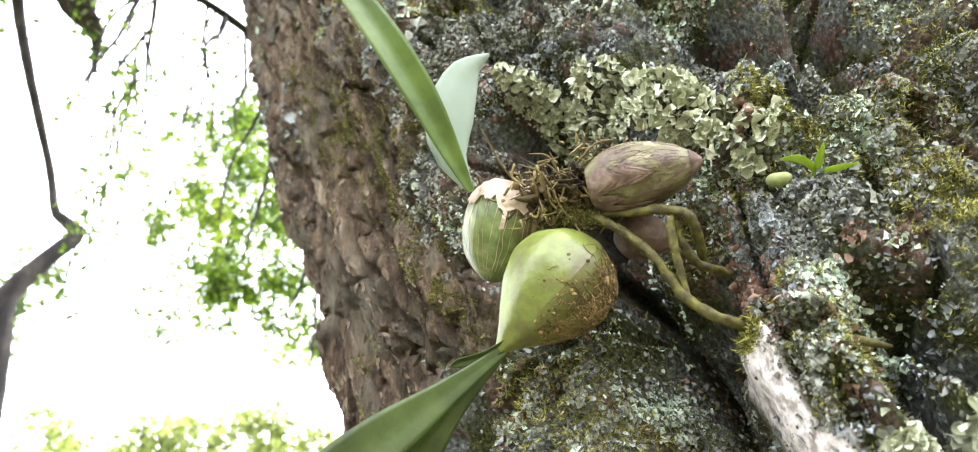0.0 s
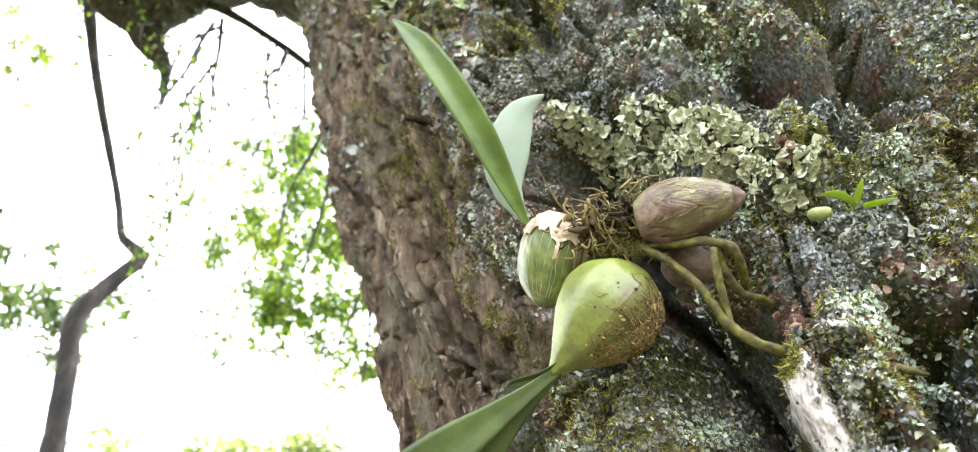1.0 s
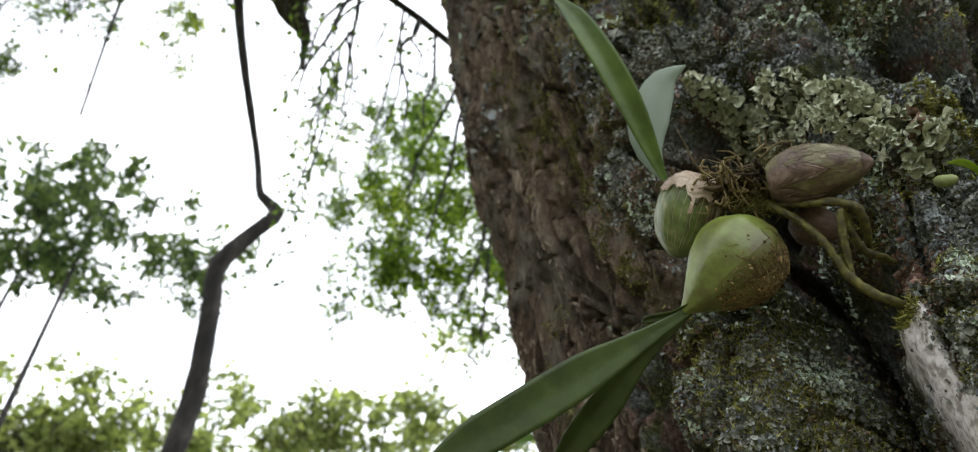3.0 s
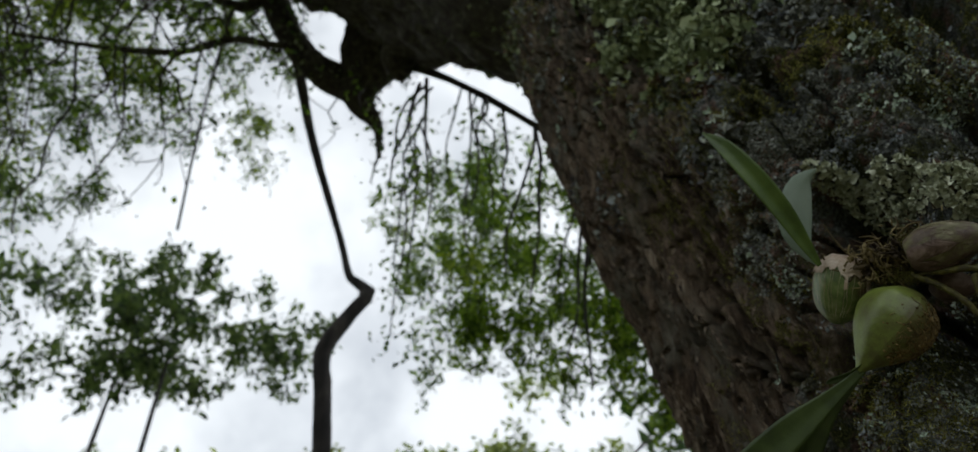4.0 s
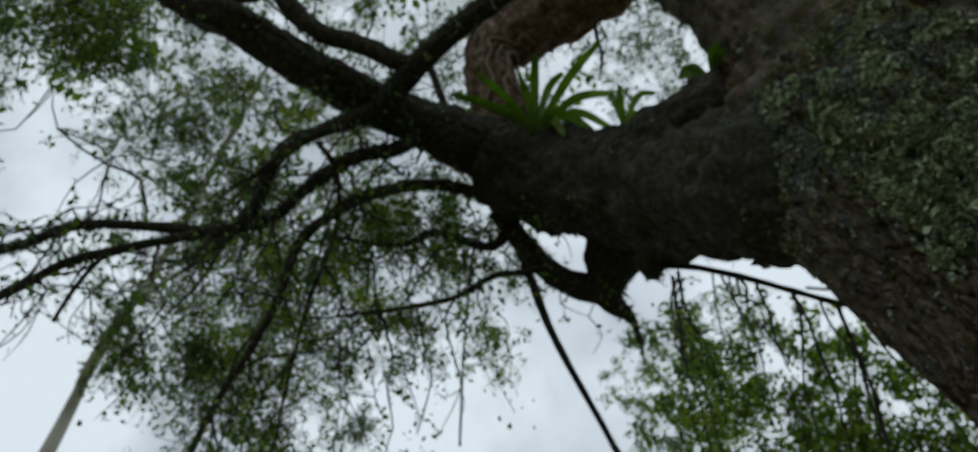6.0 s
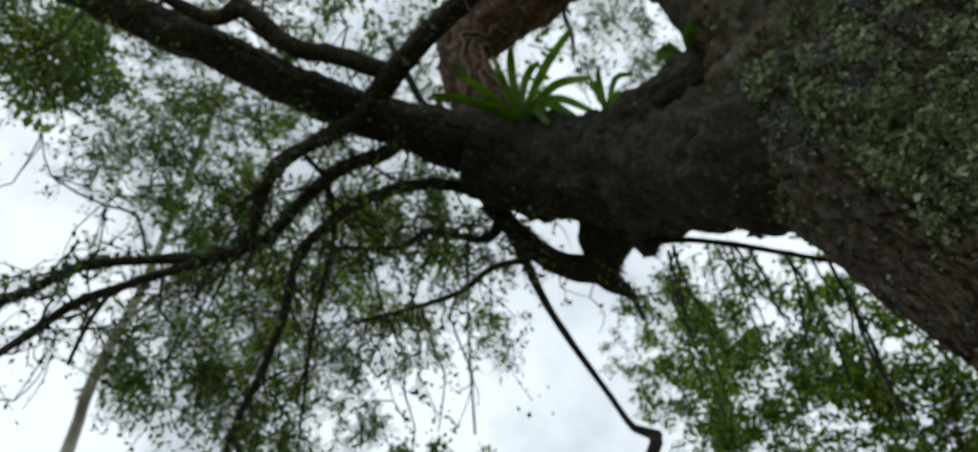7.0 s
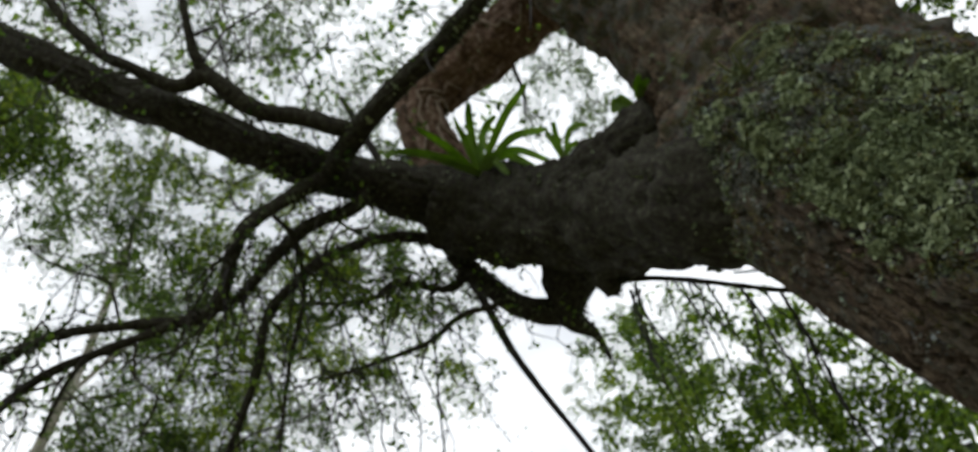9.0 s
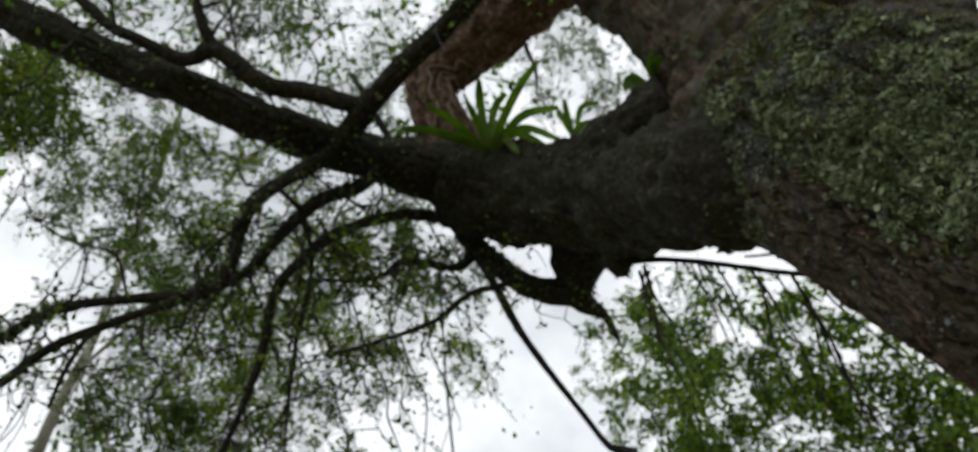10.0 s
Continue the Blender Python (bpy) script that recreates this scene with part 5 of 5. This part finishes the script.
BULB_FRONT = pseudobulb(*B2, 0.0182, BULB_GREEN, ORCHID, "smooth yellow-green bulb, freckled with old fibres", TO_EYE)
B1 = ((0.0242, 0.2074, 1.8305), (0.0139, 0.2297, 1.8041))
BULB_SIDE = pseudobulb(*B1, 0.0136, BULB_STRIPED, ORCHID, "green striped bulb wrapped in papery sheath", TO_EYE, profile=1)
BULB_BACK = pseudobulb(*B3, 0.0112, BULB_DULL, ORCHID, "brownish-red and olive bulb with a scaly skin", TO_EYE, profile=2)
# Low bulb takes the dark scale colour to stand for shadow behind the roots.
pseudobulb((0.0580, 0.2144, 1.8104), (0.0808, 0.2126, 1.8028), 0.0085, SHEATH_DARK, ORCHID, "small shrivelled red-brown bulb darkened for shadow", TO_EYE)
pseudobulb(*B1, 0.0136, SHEATH, BULB_SIDE, "dry sheath strip", TO_EYE, 0.02, 0.42, -0.10, 0.0, 0.0004, "sheath", 0.12, 1)
pseudobulb(*B1, 0.0136, SHEATH, BULB_SIDE, "dry sheath strip", TO_EYE, 0.05, 0.6, -0.98, -0.82, 0.0003, "sheath", 0.3, 1)
pseudobulb(*B1, 0.0136, SHEATH, BULB_SIDE, "dry sheath strip", TO_EYE, 0.05, 0.3, 0.6, 0.72, 0.0004, "sheath", 0.3, 1)
pseudobulb(*B1, 0.0136, SHEATH, BULB_SIDE, "cream papery cap", TO_EYE, 0.0, 0.25, -1.9, 2.2, 0.0003, "sheath", 0.12, 1)
pseudobulb(*B3, 0.0112, SHEATH_DARK, BULB_BACK, "red-brown scaly sheath", TO_EYE, 0.02, 0.42, -0.4, 2.9, 0.0002, "sheath", 0.45, 2)
pseudobulb(*B3, 0.0112, SHEATH_DARK, BULB_BACK, "dark scaly tip", TO_EYE, 0.9, 1.0, 0, 6.283, 0.0002, "tip", 0, 2)
strap_leaf("leaf", [(0.0086, 0.1996, 1.8210, 0.00127), (0.0027, 0.1903, 1.8301, 0.00359), (-0.0056, 0.1769, 1.8432, 0.00548), (-0.0162, 0.1645, 1.8584, 0.00578), (-0.0270, 0.1567, 1.8744, 0.00443), (-0.0357, 0.1540, 1.8848, 0.00046)], (0.25, -0.8, -0.5), ORCHID_LEAF, ORCHID, "", 0.35)
strap_leaf("leaf", [(0.0091, 0.2011, 1.8223, 0.00107), (0.0031, 0.1973, 1.8343, 0.00522), (0.0028, 0.1918, 1.8485, 0.00889), (0.0083, 0.1862, 1.8630, 0.00680), (0.0132, 0.1845, 1.8682, 0.00380), (0.0195, 0.1833, 1.8716, 0.00050)], (-0.1, -0.8, -0.5), ORCHID_PALE, ORCHID, "pale grey-green leaf seen from beneath", -0.2)
strap_leaf("leaf", [(0.0175, 0.2168, 1.7710, 0.00170), (0.0076, 0.2173, 1.7639, 0.00240), (-0.0056, 0.2179, 1.7550, 0.00440), (-0.0238, 0.2181, 1.7429, 0.00760), (-0.0437, 0.2180, 1.7289, 0.00800), (-0.0656, 0.2169, 1.7136, 0.00680), (-0.0800, 0.2148, 1.7035, 0.00060)], (0.1, -0.85, -0.45), ORCHID_LEAF_SHADED, ORCHID, "", 0.18)
strap_leaf("leaf", [(0.0174, 0.2179, 1.7713, 0.00121), (0.0071, 0.2239, 1.7632, 0.00200), (-0.0046, 0.2314, 1.7547, 0.00400), (-0.0164, 0.2390, 1.7430, 0.00683), (-0.0291, 0.2480, 1.7295, 0.00612), (-0.0375, 0.2535, 1.7214, 0.00064)], (0.5, -0.75, -0.4), ORCHID_LEAF_SHADED, ORCHID, "", 0.45)
strap_leaf("leaf_base", [(0.0186, 0.2150, 1.7723, 0.00180), (0.0095, 0.2168, 1.7679, 0.00179), (0.0006, 0.2178, 1.7665, 0.00159), (-0.0021, 0.2184, 1.7653, 0.00020)], (0.2, -0.6, -0.75), ORCHID_LEAF_SHADED, ORCHID, "", 0.7)
for pts in (
    [(0.0488, 0.2024, 1.8091, 0.00190), (0.0569, 0.1991, 1.7988, 0.00205), (0.0642, 0.1985, 1.7877, 0.00221), (0.0704, 0.2010, 1.7751, 0.00239), (0.0776, 0.2017, 1.7675, 0.00238), (0.0851, 0.2022, 1.7636, 0.00219), (0.0904, 0.2064, 1.7628, 0.00162)],
    [(0.0518, 0.2020, 1.8086, 0.00169), (0.0614, 0.1953, 1.8036, 0.00206), (0.0713, 0.1901, 1.7993, 0.00223), (0.0766, 0.1906, 1.7959, 0.00223), (0.0796, 0.1966, 1.7916, 0.00205), (0.0820, 0.2060, 1.7895, 0.00190)],
    [(0.0698, 0.1912, 1.7969, 0.00182), (0.0701, 0.1941, 1.7893, 0.00180), (0.0712, 0.1986, 1.7804, 0.00160), (0.0721, 0.2014, 1.7734, 0.00139)],
    [(0.0721, 0.1926, 1.7974, 0.00163), (0.0738, 0.1965, 1.7912, 0.00183), (0.0783, 0.2011, 1.7859, 0.00205), (0.0859, 0.2048, 1.7851, 0.00209), (0.0917, 0.2111, 1.7873, 0.00173)],
):
    tube("root", [(x, y, z, r * 0.72) for x, y, z, r in pts], ROOT, ORCHID, "", 14, 0.0012, 0.42, 5, 300)

# moss on the roots and round their foot
rng = np.random.default_rng(15)
beds = []
for ob in [o for o in ORCHID.children if o.name.startswith("root")]:
    co, no = np.empty(len(ob.data.vertices) * 3), np.empty(len(ob.data.vertices) * 3)
    ob.data.vertices.foreach_get("co", co)
    ob.data.vertex_normals.foreach_get("vector", no)
    co, no = co.reshape(-1, 3), no.reshape(-1, 3)
    keep = smooth(fbm(co[:, 0] * 160, co[:, 1] * 160, co[:, 2] * 160, 3, 23), 0.46, 0.60) * 0.55 > rng.uniform(0, 1, len(co))
    beds.append(tuft_arrays(co[keep], no[keep], 0.0007 * np.clip(rng.lognormal(0, 0.3, int(keep.sum())), 0.5, 1.6), rng, 4))
for centre, spread, n in ((np.array((0.0399, 0.2048, 1.8118)), 0.0042, 500), (np.array((0.0544, 0.1975, 1.8259)), 0.0040, 600), (np.array((0.0467, 0.2032, 1.8086)), 0.0030, 250)):
    p = centre + rng.normal(size=(n, 3)) * spread * np.array((1.3, 0.6, 0.7))
    beds.append(tuft_arrays(p, np.tile(np.array(TO_EYE), (n, 1)), np.full(n, 0.0011), rng, 5))
v, f = join(beds)
tagged(mesh_object("root_moss", v, f, OLIVE_MOSS, ORCHID, "olive moss on roots and clump", flat=True), kind="stuff")

# the fibrous clump between the bulbs, and fibres over the front bulb
rng = np.random.default_rng(5)
clump, heart = [], np.array((0.0415, 0.2041, 1.8186))
across, down, out = np.array((1, 0, 0)), np.array((0.0, 0.62, -0.78)), np.array(TO_EYE) * -1
for _ in range(300):
    a = heart + across * rng.normal() * 0.0085 + down * rng.normal() * 0.0052 + out * rng.normal() * 0.003
    d = rng.normal(size=3) * 0.0034
    clump.append(tube_tris([(*a, 0.0005), (*(a + d * 0.5 + rng.normal(size=3) * 0.0016), 0.00045), (*(a + d), 0.0002)], 4, 0.001))
for _ in range(90):
    a = heart + across * rng.normal() * 0.009 + down * rng.normal() * 0.004
    d = rng.normal(size=3) * 0.0025
    clump.append(tube_tris([(*a, 0.0017), (*(a + d), 0.0013), (*(a + d * 1.6), 0.0005)], 6, 0.0015, 0.45, 3, 400))
for _ in range(70):
    a = np.array((0.0542, 0.1981, 1.8283)) + across * rng.normal() * 0.006 + down * rng.normal() * 0.005
    d = rng.normal(size=3) * 0.003
    clump.append(tube_tris([(*a, 0.0004), (*(a + d * 0.5), 0.0004), (*(a + d), 0.0002)], 4, 0.002))
v, f = join(clump)
tagged(mesh_object("fibre_clump", v, f, FIBRE, ORCHID, "tangle of dry brown fibres"), kind="stuff")
for pts in ([(0.0325, 0.2055, 1.8158, 0.00064), (0.0307, 0.1993, 1.8205, 0.00085), (0.0296, 0.1971, 1.8232, 0.00021)], [(0.0351, 0.2046, 1.8163, 0.00086), (0.0328, 0.1970, 1.8211, 0.00085), (0.0336, 0.1943, 1.8225, 0.00021)], [(0.0384, 0.2028, 1.8178, 0.00043), (0.0328, 0.1946, 1.8223, 0.00042), (0.0251, 0.1900, 1.8228, 0.00021)],
            [(0.0411, 0.2017, 1.8217, 0.00043), (0.0359, 0.1922, 1.8273, 0.00043), (0.0290, 0.1904, 1.8276, 0.00021)], [(0.0272, 0.2031, 1.8227, 0.00032), (0.0205, 0.1954, 1.8264, 0.00032), (0.0137, 0.1850, 1.8351, 0.00017)], [(0.0581, 0.1947, 1.8248, 0.00026), (0.0601, 0.1883, 1.8250, 0.00021), (0.0609, 0.1832, 1.8271, 0.00015)], [(0.0457, 0.1959, 1.8270, 0.00043), (0.0519, 0.1893, 1.8295, 0.00043), (0.0576, 0.1863, 1.8279, 0.00026)]):
    tube("fibre", pts, FIBRE, ORCHID, "", 5, 0.002)
net = []
for _ in range(760):
    u, a = rng.uniform(0.03, 0.66), rng.normal(-1.25, 0.5)
    lean = rng.choice((-1.0, 1.0)) * rng.normal(0.8, 0.3)
    steps = np.cumsum(rng.normal(size=(4, 2)) * (0.018, 0.07) + (0.018 * math.cos(lean), 0.08 * math.sin(lean)), axis=0) + (u, a)
    p = bulb_point(*B2, 0.0182, TO_EYE, np.clip(steps[:, 0], 0.05, 0.95), steps[:, 1], 0.0002)
    net.append(tube_tris([(*q, 0.00012) for q in p], 3, 0.002))
u, a = rng.uniform(0.04, 0.78, 1700), rng.normal(-1.1, 0.5, 1700)
keep = fbm(u * 9, a * 3, 0, 3, 121) > 0.5
p = bulb_point(*B2, 0.0182, TO_EYE, u[keep], a[keep], 0.0001)
out = p - (np.array(B2[0]) * 0.6 + np.array(B2[1]) * 0.4)
out /= np.linalg.norm(out, axis=1, keepdims=True)
net.append(flake_arrays(p, out, 0.00045 * rng.lognormal(0, 0.4, len(p)), rng, 0.8, 0.4, 5, False, 0.6, True))
v, f = join(net)
tagged(mesh_object("fibre_net", v, f, FIBRE_GOLD, BULB_FRONT, "web of old sheath fibres"), kind="stuff")
# fibrous skin of the brown bulb, and the pale veins of the striped one
skin = []
for _ in range(170):
    u, a = rng.uniform(0.02, 0.7), rng.uniform(-2.2, 2.2)
    steps = np.cumsum(np.abs(rng.normal(size=(5, 2))) * (0.05, 0.0) + rng.normal(size=(5, 2)) * (0.01, 0.07), axis=0) + (u, a)
    p = bulb_point(*B3, 0.0112, TO_EYE, np.clip(steps[:, 0], 0.02, 0.97), steps[:, 1], 0.0001, 2)
    skin.append(tube_tris([(*q, 0.00006) for q in p], 3, 0.002))
v, f = join(skin)
tagged(mesh_object("fibre_net", v, f, SHEATH_DARK, BULB_BACK, "dark fibrous skin"), kind="stuff")
veins = []
for k in range(26):
    u = np.linspace(0.12, 0.97, 9)
    a = -2.4 + 4.8 * k / 26 + np.cumsum(rng.normal(size=9) * 0.03)
    p = bulb_point(*B1, 0.0136, TO_EYE, u, a, 0.00002, 1)
    veins.append(tube_tris([(*q, 0.00009 * rng.uniform(0.5, 1.4)) for q in p], 4, 0.003))
v, f = join(veins)
tagged(mesh_object("bulb_vein", v, f, SHEATH, BULB_SIDE, "pale lengthwise veins"), kind="stuff")
settle(ORCHID)

# ---- the seedling ----
SEEDLING = thing("orchid_seedling", "tiny fresh green orchid seedling with narrow leaves in moss", "seedling", (0.1190, 0.1856, 1.8076))
for pts, face in (([(0.1179, 0.1848, 1.8042, 0.00047), (0.1150, 0.1800, 1.8052, 0.00106), (0.1095, 0.1769, 1.8060, 0.00138), (0.1043, 0.1770, 1.8060, 0.00025)], (0, -0.6, -0.8)),
                  ([(0.1179, 0.1848, 1.8042, 0.00047), (0.1170, 0.1789, 1.8050, 0.00123), (0.1170, 0.1749, 1.8061, 0.00110), (0.1172, 0.1720, 1.8075, 0.00015)], (-0.5, -0.8, -0.3)),
                  ([(0.1179, 0.1848, 1.8042, 0.00047), (0.1181, 0.1800, 1.8028, 0.00094), (0.1204, 0.1751, 1.7997, 0.00113), (0.1244, 0.1711, 1.7977, 0.00015)], (0, -0.6, -0.8))):
    strap_leaf("leaf", pts, face, SEEDLING_LEAF, SEEDLING, "", 0.3, 7, 0.002, 0.0005)
tube("stem", [(0.1188, 0.1940, 1.8027, 0.00088), (0.1184, 0.1876, 1.8040, 0.00109), (0.1175, 0.1834, 1.8044, 0.00086)], SEEDLING_LEAF, SEEDLING, "", 8, 0.002)
tube("bulb", [(0.1058, 0.1915, 1.8099, 0.00065), (0.1060, 0.1889, 1.8078, 0.00216), (0.1077, 0.1875, 1.8067, 0.00236), (0.1100, 0.1872, 1.8071, 0.00194), (0.1119, 0.1880, 1.8082, 0.00065)], SEED_BULB, SEEDLING, "small round green bulb", 14, 0.0008)
settle(SEEDLING)
for pts in ([(0.0953, 0.1969, 1.7626, 0.00059), (0.0959, 0.1934, 1.7615, 0.00176), (0.0977, 0.1921, 1.7601, 0.00175), (0.1009, 0.1945, 1.7596, 0.00059)], [(0.1075, 0.1958, 1.7530, 0.00040), (0.1092, 0.1921, 1.7512, 0.00117), (0.1146, 0.1905, 1.7482, 0.00137), (0.1213, 0.1911, 1.7464, 0.00059)]):
    tagged(tube("green_root_tip", pts, ROOT, None, "", 12, 0.001, 0.08, 3, 200), "pale green swollen root tip lying on moss", "root")

# ---- epiphytes up on the limb ----
def epiphyte(label, base, tips, width, name="strap_leaf_plant"):
    ob = thing(name, label, "epiphyte", base)
    b = np.array(base)
    for k, tip in enumerate(tips):
        e = np.array(tip)
        m = b * 0.45 + e * 0.55 + np.array((0, 0, 0.035)) * (1 + k % 3)
        strap_leaf("leaf", [(*b, width * 0.6), (*m, width), (*(e * 0.92 + m * 0.08), width * 0.6), (*e, 0.001)], (0.3 - 0.2 * (k % 4), -0.6, -0.7), STRAP, ob, "", 0.4, 5, 0.02, 0.001)
    settle(ob)


epiphyte("clump of broad green strap leaves growing on the limb", (-0.7143, 0.5559, 3.4049), [(-0.4365, 0.4424, 3.4711), (-0.4616, 0.5352, 3.3463), (-0.5446, 0.5953, 3.2774), (-0.764, 0.326, 3.4526), (-0.612, 0.3998, 3.5231), (-0.628, 0.5551, 3.3056), (-0.7861, 0.3828, 3.3797), (-0.6554, 0.3626, 3.4348), (-0.5234, 0.6733, 3.4058), (-0.8578, 0.336, 3.4416), (-0.578, 0.5011, 3.5374)], 0.0135)
epiphyte("small epiphyte with four dark pointed leaves on the limb", (-0.4711, 0.5858, 3.2326), [(-0.4292, 0.4918, 3.2875), (-0.3589, 0.5529, 3.2657), (-0.4653, 0.5168, 3.2584), (-0.395, 0.5779, 3.2366)], 0.009, "small_epiphyte")
epiphyte("small green leaves sprouting from the limb's crotch", (-0.2204, 0.4722, 3.0187), [(-0.1793, 0.3803, 3.0420), (-0.2799, 0.4018, 3.0065), (-0.2689, 0.4381, 3.0063), (-0.1646, 0.4066, 3.0362)], 0.012, "small_epiphyte")
TUFT = thing("grass_tuft", "tuft of thin pale grassy blades on the trunk", "grass", (-0.0196, 0.3244, 2.6958))
for k, tip in enumerate([(0.0842, 0.2599, 2.6727), (0.0637, 0.2333, 2.6854), (0.1431, 0.3266, 2.6434), (0.1188, 0.3198, 2.6407), (0.1182, 0.3364, 2.6286), (0.0285, 0.2297, 2.677), (-0.0528, 0.2258, 2.6545), (0.0131, 0.2296, 2.6723)]):
    a, e = np.array((-0.0374 + 0.006 * (k % 3), 0.3136, 2.698 - 0.01 * (k % 2))), np.array(tip)
    tube("blade", [(*a, 0.0022), (*(a * 0.6 + e * 0.4 + np.array((-0.02, -0.03, 0.02))), 0.0020), (*(a * 0.25 + e * 0.75 + np.array((-0.01, -0.02, 0.012))), 0.0016), (*e, 0.0006)], DRY_GRASS, TUFT, "", 5, 0.02)
settle(TUFT)

# ---- moss on the limbs ----
rng = np.random.default_rng(9)
parts, flecks = [], []
for ob in bough_skin:
    n = len(ob.data.vertices)
    co, no = np.empty(n * 3), np.empty(n * 3)
    ob.data.vertices.foreach_get("co", co)
    ob.data.vertex_normals.foreach_get("vector", no)
    co, no = co.reshape(-1, 3), no.reshape(-1, 3)
    keep = smooth(fbm(co[:, 0] * 7, co[:, 1] * 7, co[:, 2] * 7, 3, 3) + 0.10 * no[:, 2], 0.48, 0.60) * 0.55 > rng.uniform(0, 1, n)
    parts.append(tuft_arrays(co[keep] + no[keep] * 0.001, no[keep], 0.006 * rng.lognormal(0, 0.5, int(keep.sum())), rng, 6))
    keep = smooth(fbm(co[:, 0] * 9, co[:, 1] * 9, co[:, 2] * 9, 3, 13), 0.54, 0.62) * 0.16 > rng.uniform(0, 1, n)
    flecks.append(flake_arrays(co[keep] + no[keep] * 0.001, no[keep], 0.0045 * rng.lognormal(0, 0.4, int(keep.sum())), rng, 0.8, 0.7, 6, cheap=True))
v, f = join(flecks)
tagged(mesh_object("limb_lichen", v, f, LICHEN_GREEN), "grey-green lichen flecks on the limbs", "lichen", kind="stuff")
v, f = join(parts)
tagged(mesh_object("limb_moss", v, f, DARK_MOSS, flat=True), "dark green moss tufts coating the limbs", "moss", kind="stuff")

# ---- hanging vines ----
for pts in ([(-1.1500, 0.8817, 3.5297, 0.00664), (-1.2744, 1.0261, 3.4278, 0.00496), (-1.3934, 1.1736, 3.3028, 0.00459), (-1.5389, 1.3690, 3.1598, 0.00475)], [(-0.8680, -0.2401, 3.6021, 0.00185), (-1.0142, -0.0975, 3.5788, 0.00189), (-1.1281, 0.0217, 3.5578, 0.00193), (-1.2168, 0.0943, 3.5184, 0.00156)],
            [(-0.4018, 0.5710, 4.0497, 0.00700), (-0.4764, 0.6319, 3.9934, 0.00696), (-0.4985, 0.7041, 3.9316, 0.00691), (-0.5473, 0.7670, 3.8917, 0.00345)]):
    tagged(tube("hanging_vine", pts, STEM_BARK, None, "", 5, 0.03, 0.3, 6, 40), "thin bare vine hanging from a branch", "vine", "vines under the limbs")


def hanging_strand(start, length, thick, seed, leafy):
    """A limp strand that hangs from a branch, wanders a little and carries small leaves."""
    rng = np.random.default_rng(seed)
    n = max(4, int(length / 0.07))
    sway = np.cumsum(rng.normal(size=(n, 2)) * 0.016, axis=0)
    way = [(start[0] + sway[k, 0] * (k > 0), start[1] + sway[k, 1] * (k > 0), start[2] - length * k / (n - 1), thick * (1 - 0.7 * k / n)) for k in range(n)]
    ob = tagged(tube("hanging_vine", way, STEM_BARK, None, "", 5, 0.03, 0.3, seed, 40), "thin leafy vine hanging from a branch", "vine", "vines under the limbs")
    q = np.asarray(way)[1:, :3]
    if leafy:
        spots = q[rng.integers(0, len(q), int(length * leafy))] + rng.normal(size=(int(length * leafy), 3)) * 0.022
        v, f = leaf_arrays(spots, np.full(len(spots), 0.016), rng, 0.6)
        tagged(mesh_object("leafage", v, f, LEAF, ob, flat=True), kind="stuff")


rng = np.random.default_rng(47)
for name, count, low, high, leafy in (("A10", 11, 0.12, 0.45, 70), ("A10b", 3, 0.12, 0.35, 80), ("stump", 2, 0.15, 0.3, 90), ("A11", 6, 0.2, 0.5, 190), ("A8c", 5, 0.2, 0.6, 90), ("A9", 5, 0.2, 0.5, 90), ("A5", 7, 0.2, 0.7, 90), ("A6", 4, 0.2, 0.6, 90), ("A7", 4, 0.2, 0.5, 60), ("A2", 5, 0.15, 0.4, 30)):
    q = spline(BOUGHS[name], 0.02)
    for k in range(count):
        hanging_strand(q[rng.integers(len(q) // 4, len(q)), :3], rng.uniform(low, high), rng.uniform(0.0022, 0.0045), int(rng.integers(1, 9999)), leafy)
for k in range(3):
    hanging_strand((-0.53 + 0.012 * k, 0.87 + 0.01 * k, 2.95), 0.36 - 0.06 * k, 0.005 - 0.001 * k, 300 + k, 120)

# pale roots that climb over the reddish limb
q = spline(BOUGHS["A4"], 0.03)
way = np.gradient(q[:, :3], axis=0)
way /= np.linalg.norm(way, axis=1, keepdims=True)
side = np.cross(way, (0.2, 0.3, 0.93))
side /= np.linalg.norm(side, axis=1, keepdims=True)
other = np.cross(way, side)
for k in range(13):
    i0 = int(rng.integers(2, len(q) - 16))
    m = int(rng.integers(9, 16))
    turn = rng.uniform(0, 2 * math.pi) + np.cumsum(rng.normal(size=m) * 0.28)
    r = q[i0:i0 + m, 3] * 1.03
    p = q[i0:i0 + m, :3] + (r * np.cos(turn))[:, None] * side[i0:i0 + m] + (r * np.sin(turn))[:, None] * other[i0:i0 + m]
    ob = tube("aerial_root", [(*c, 0.0065 * (1 - 0.6 * j / m)) for j, c in enumerate(p)], CLIMBER, TREE, "pale climbing root", 6, 0.02, 0.3, k, 40)
    ob.matrix_parent_inverse = Matrix.Translation(-Vector(TREE.location))
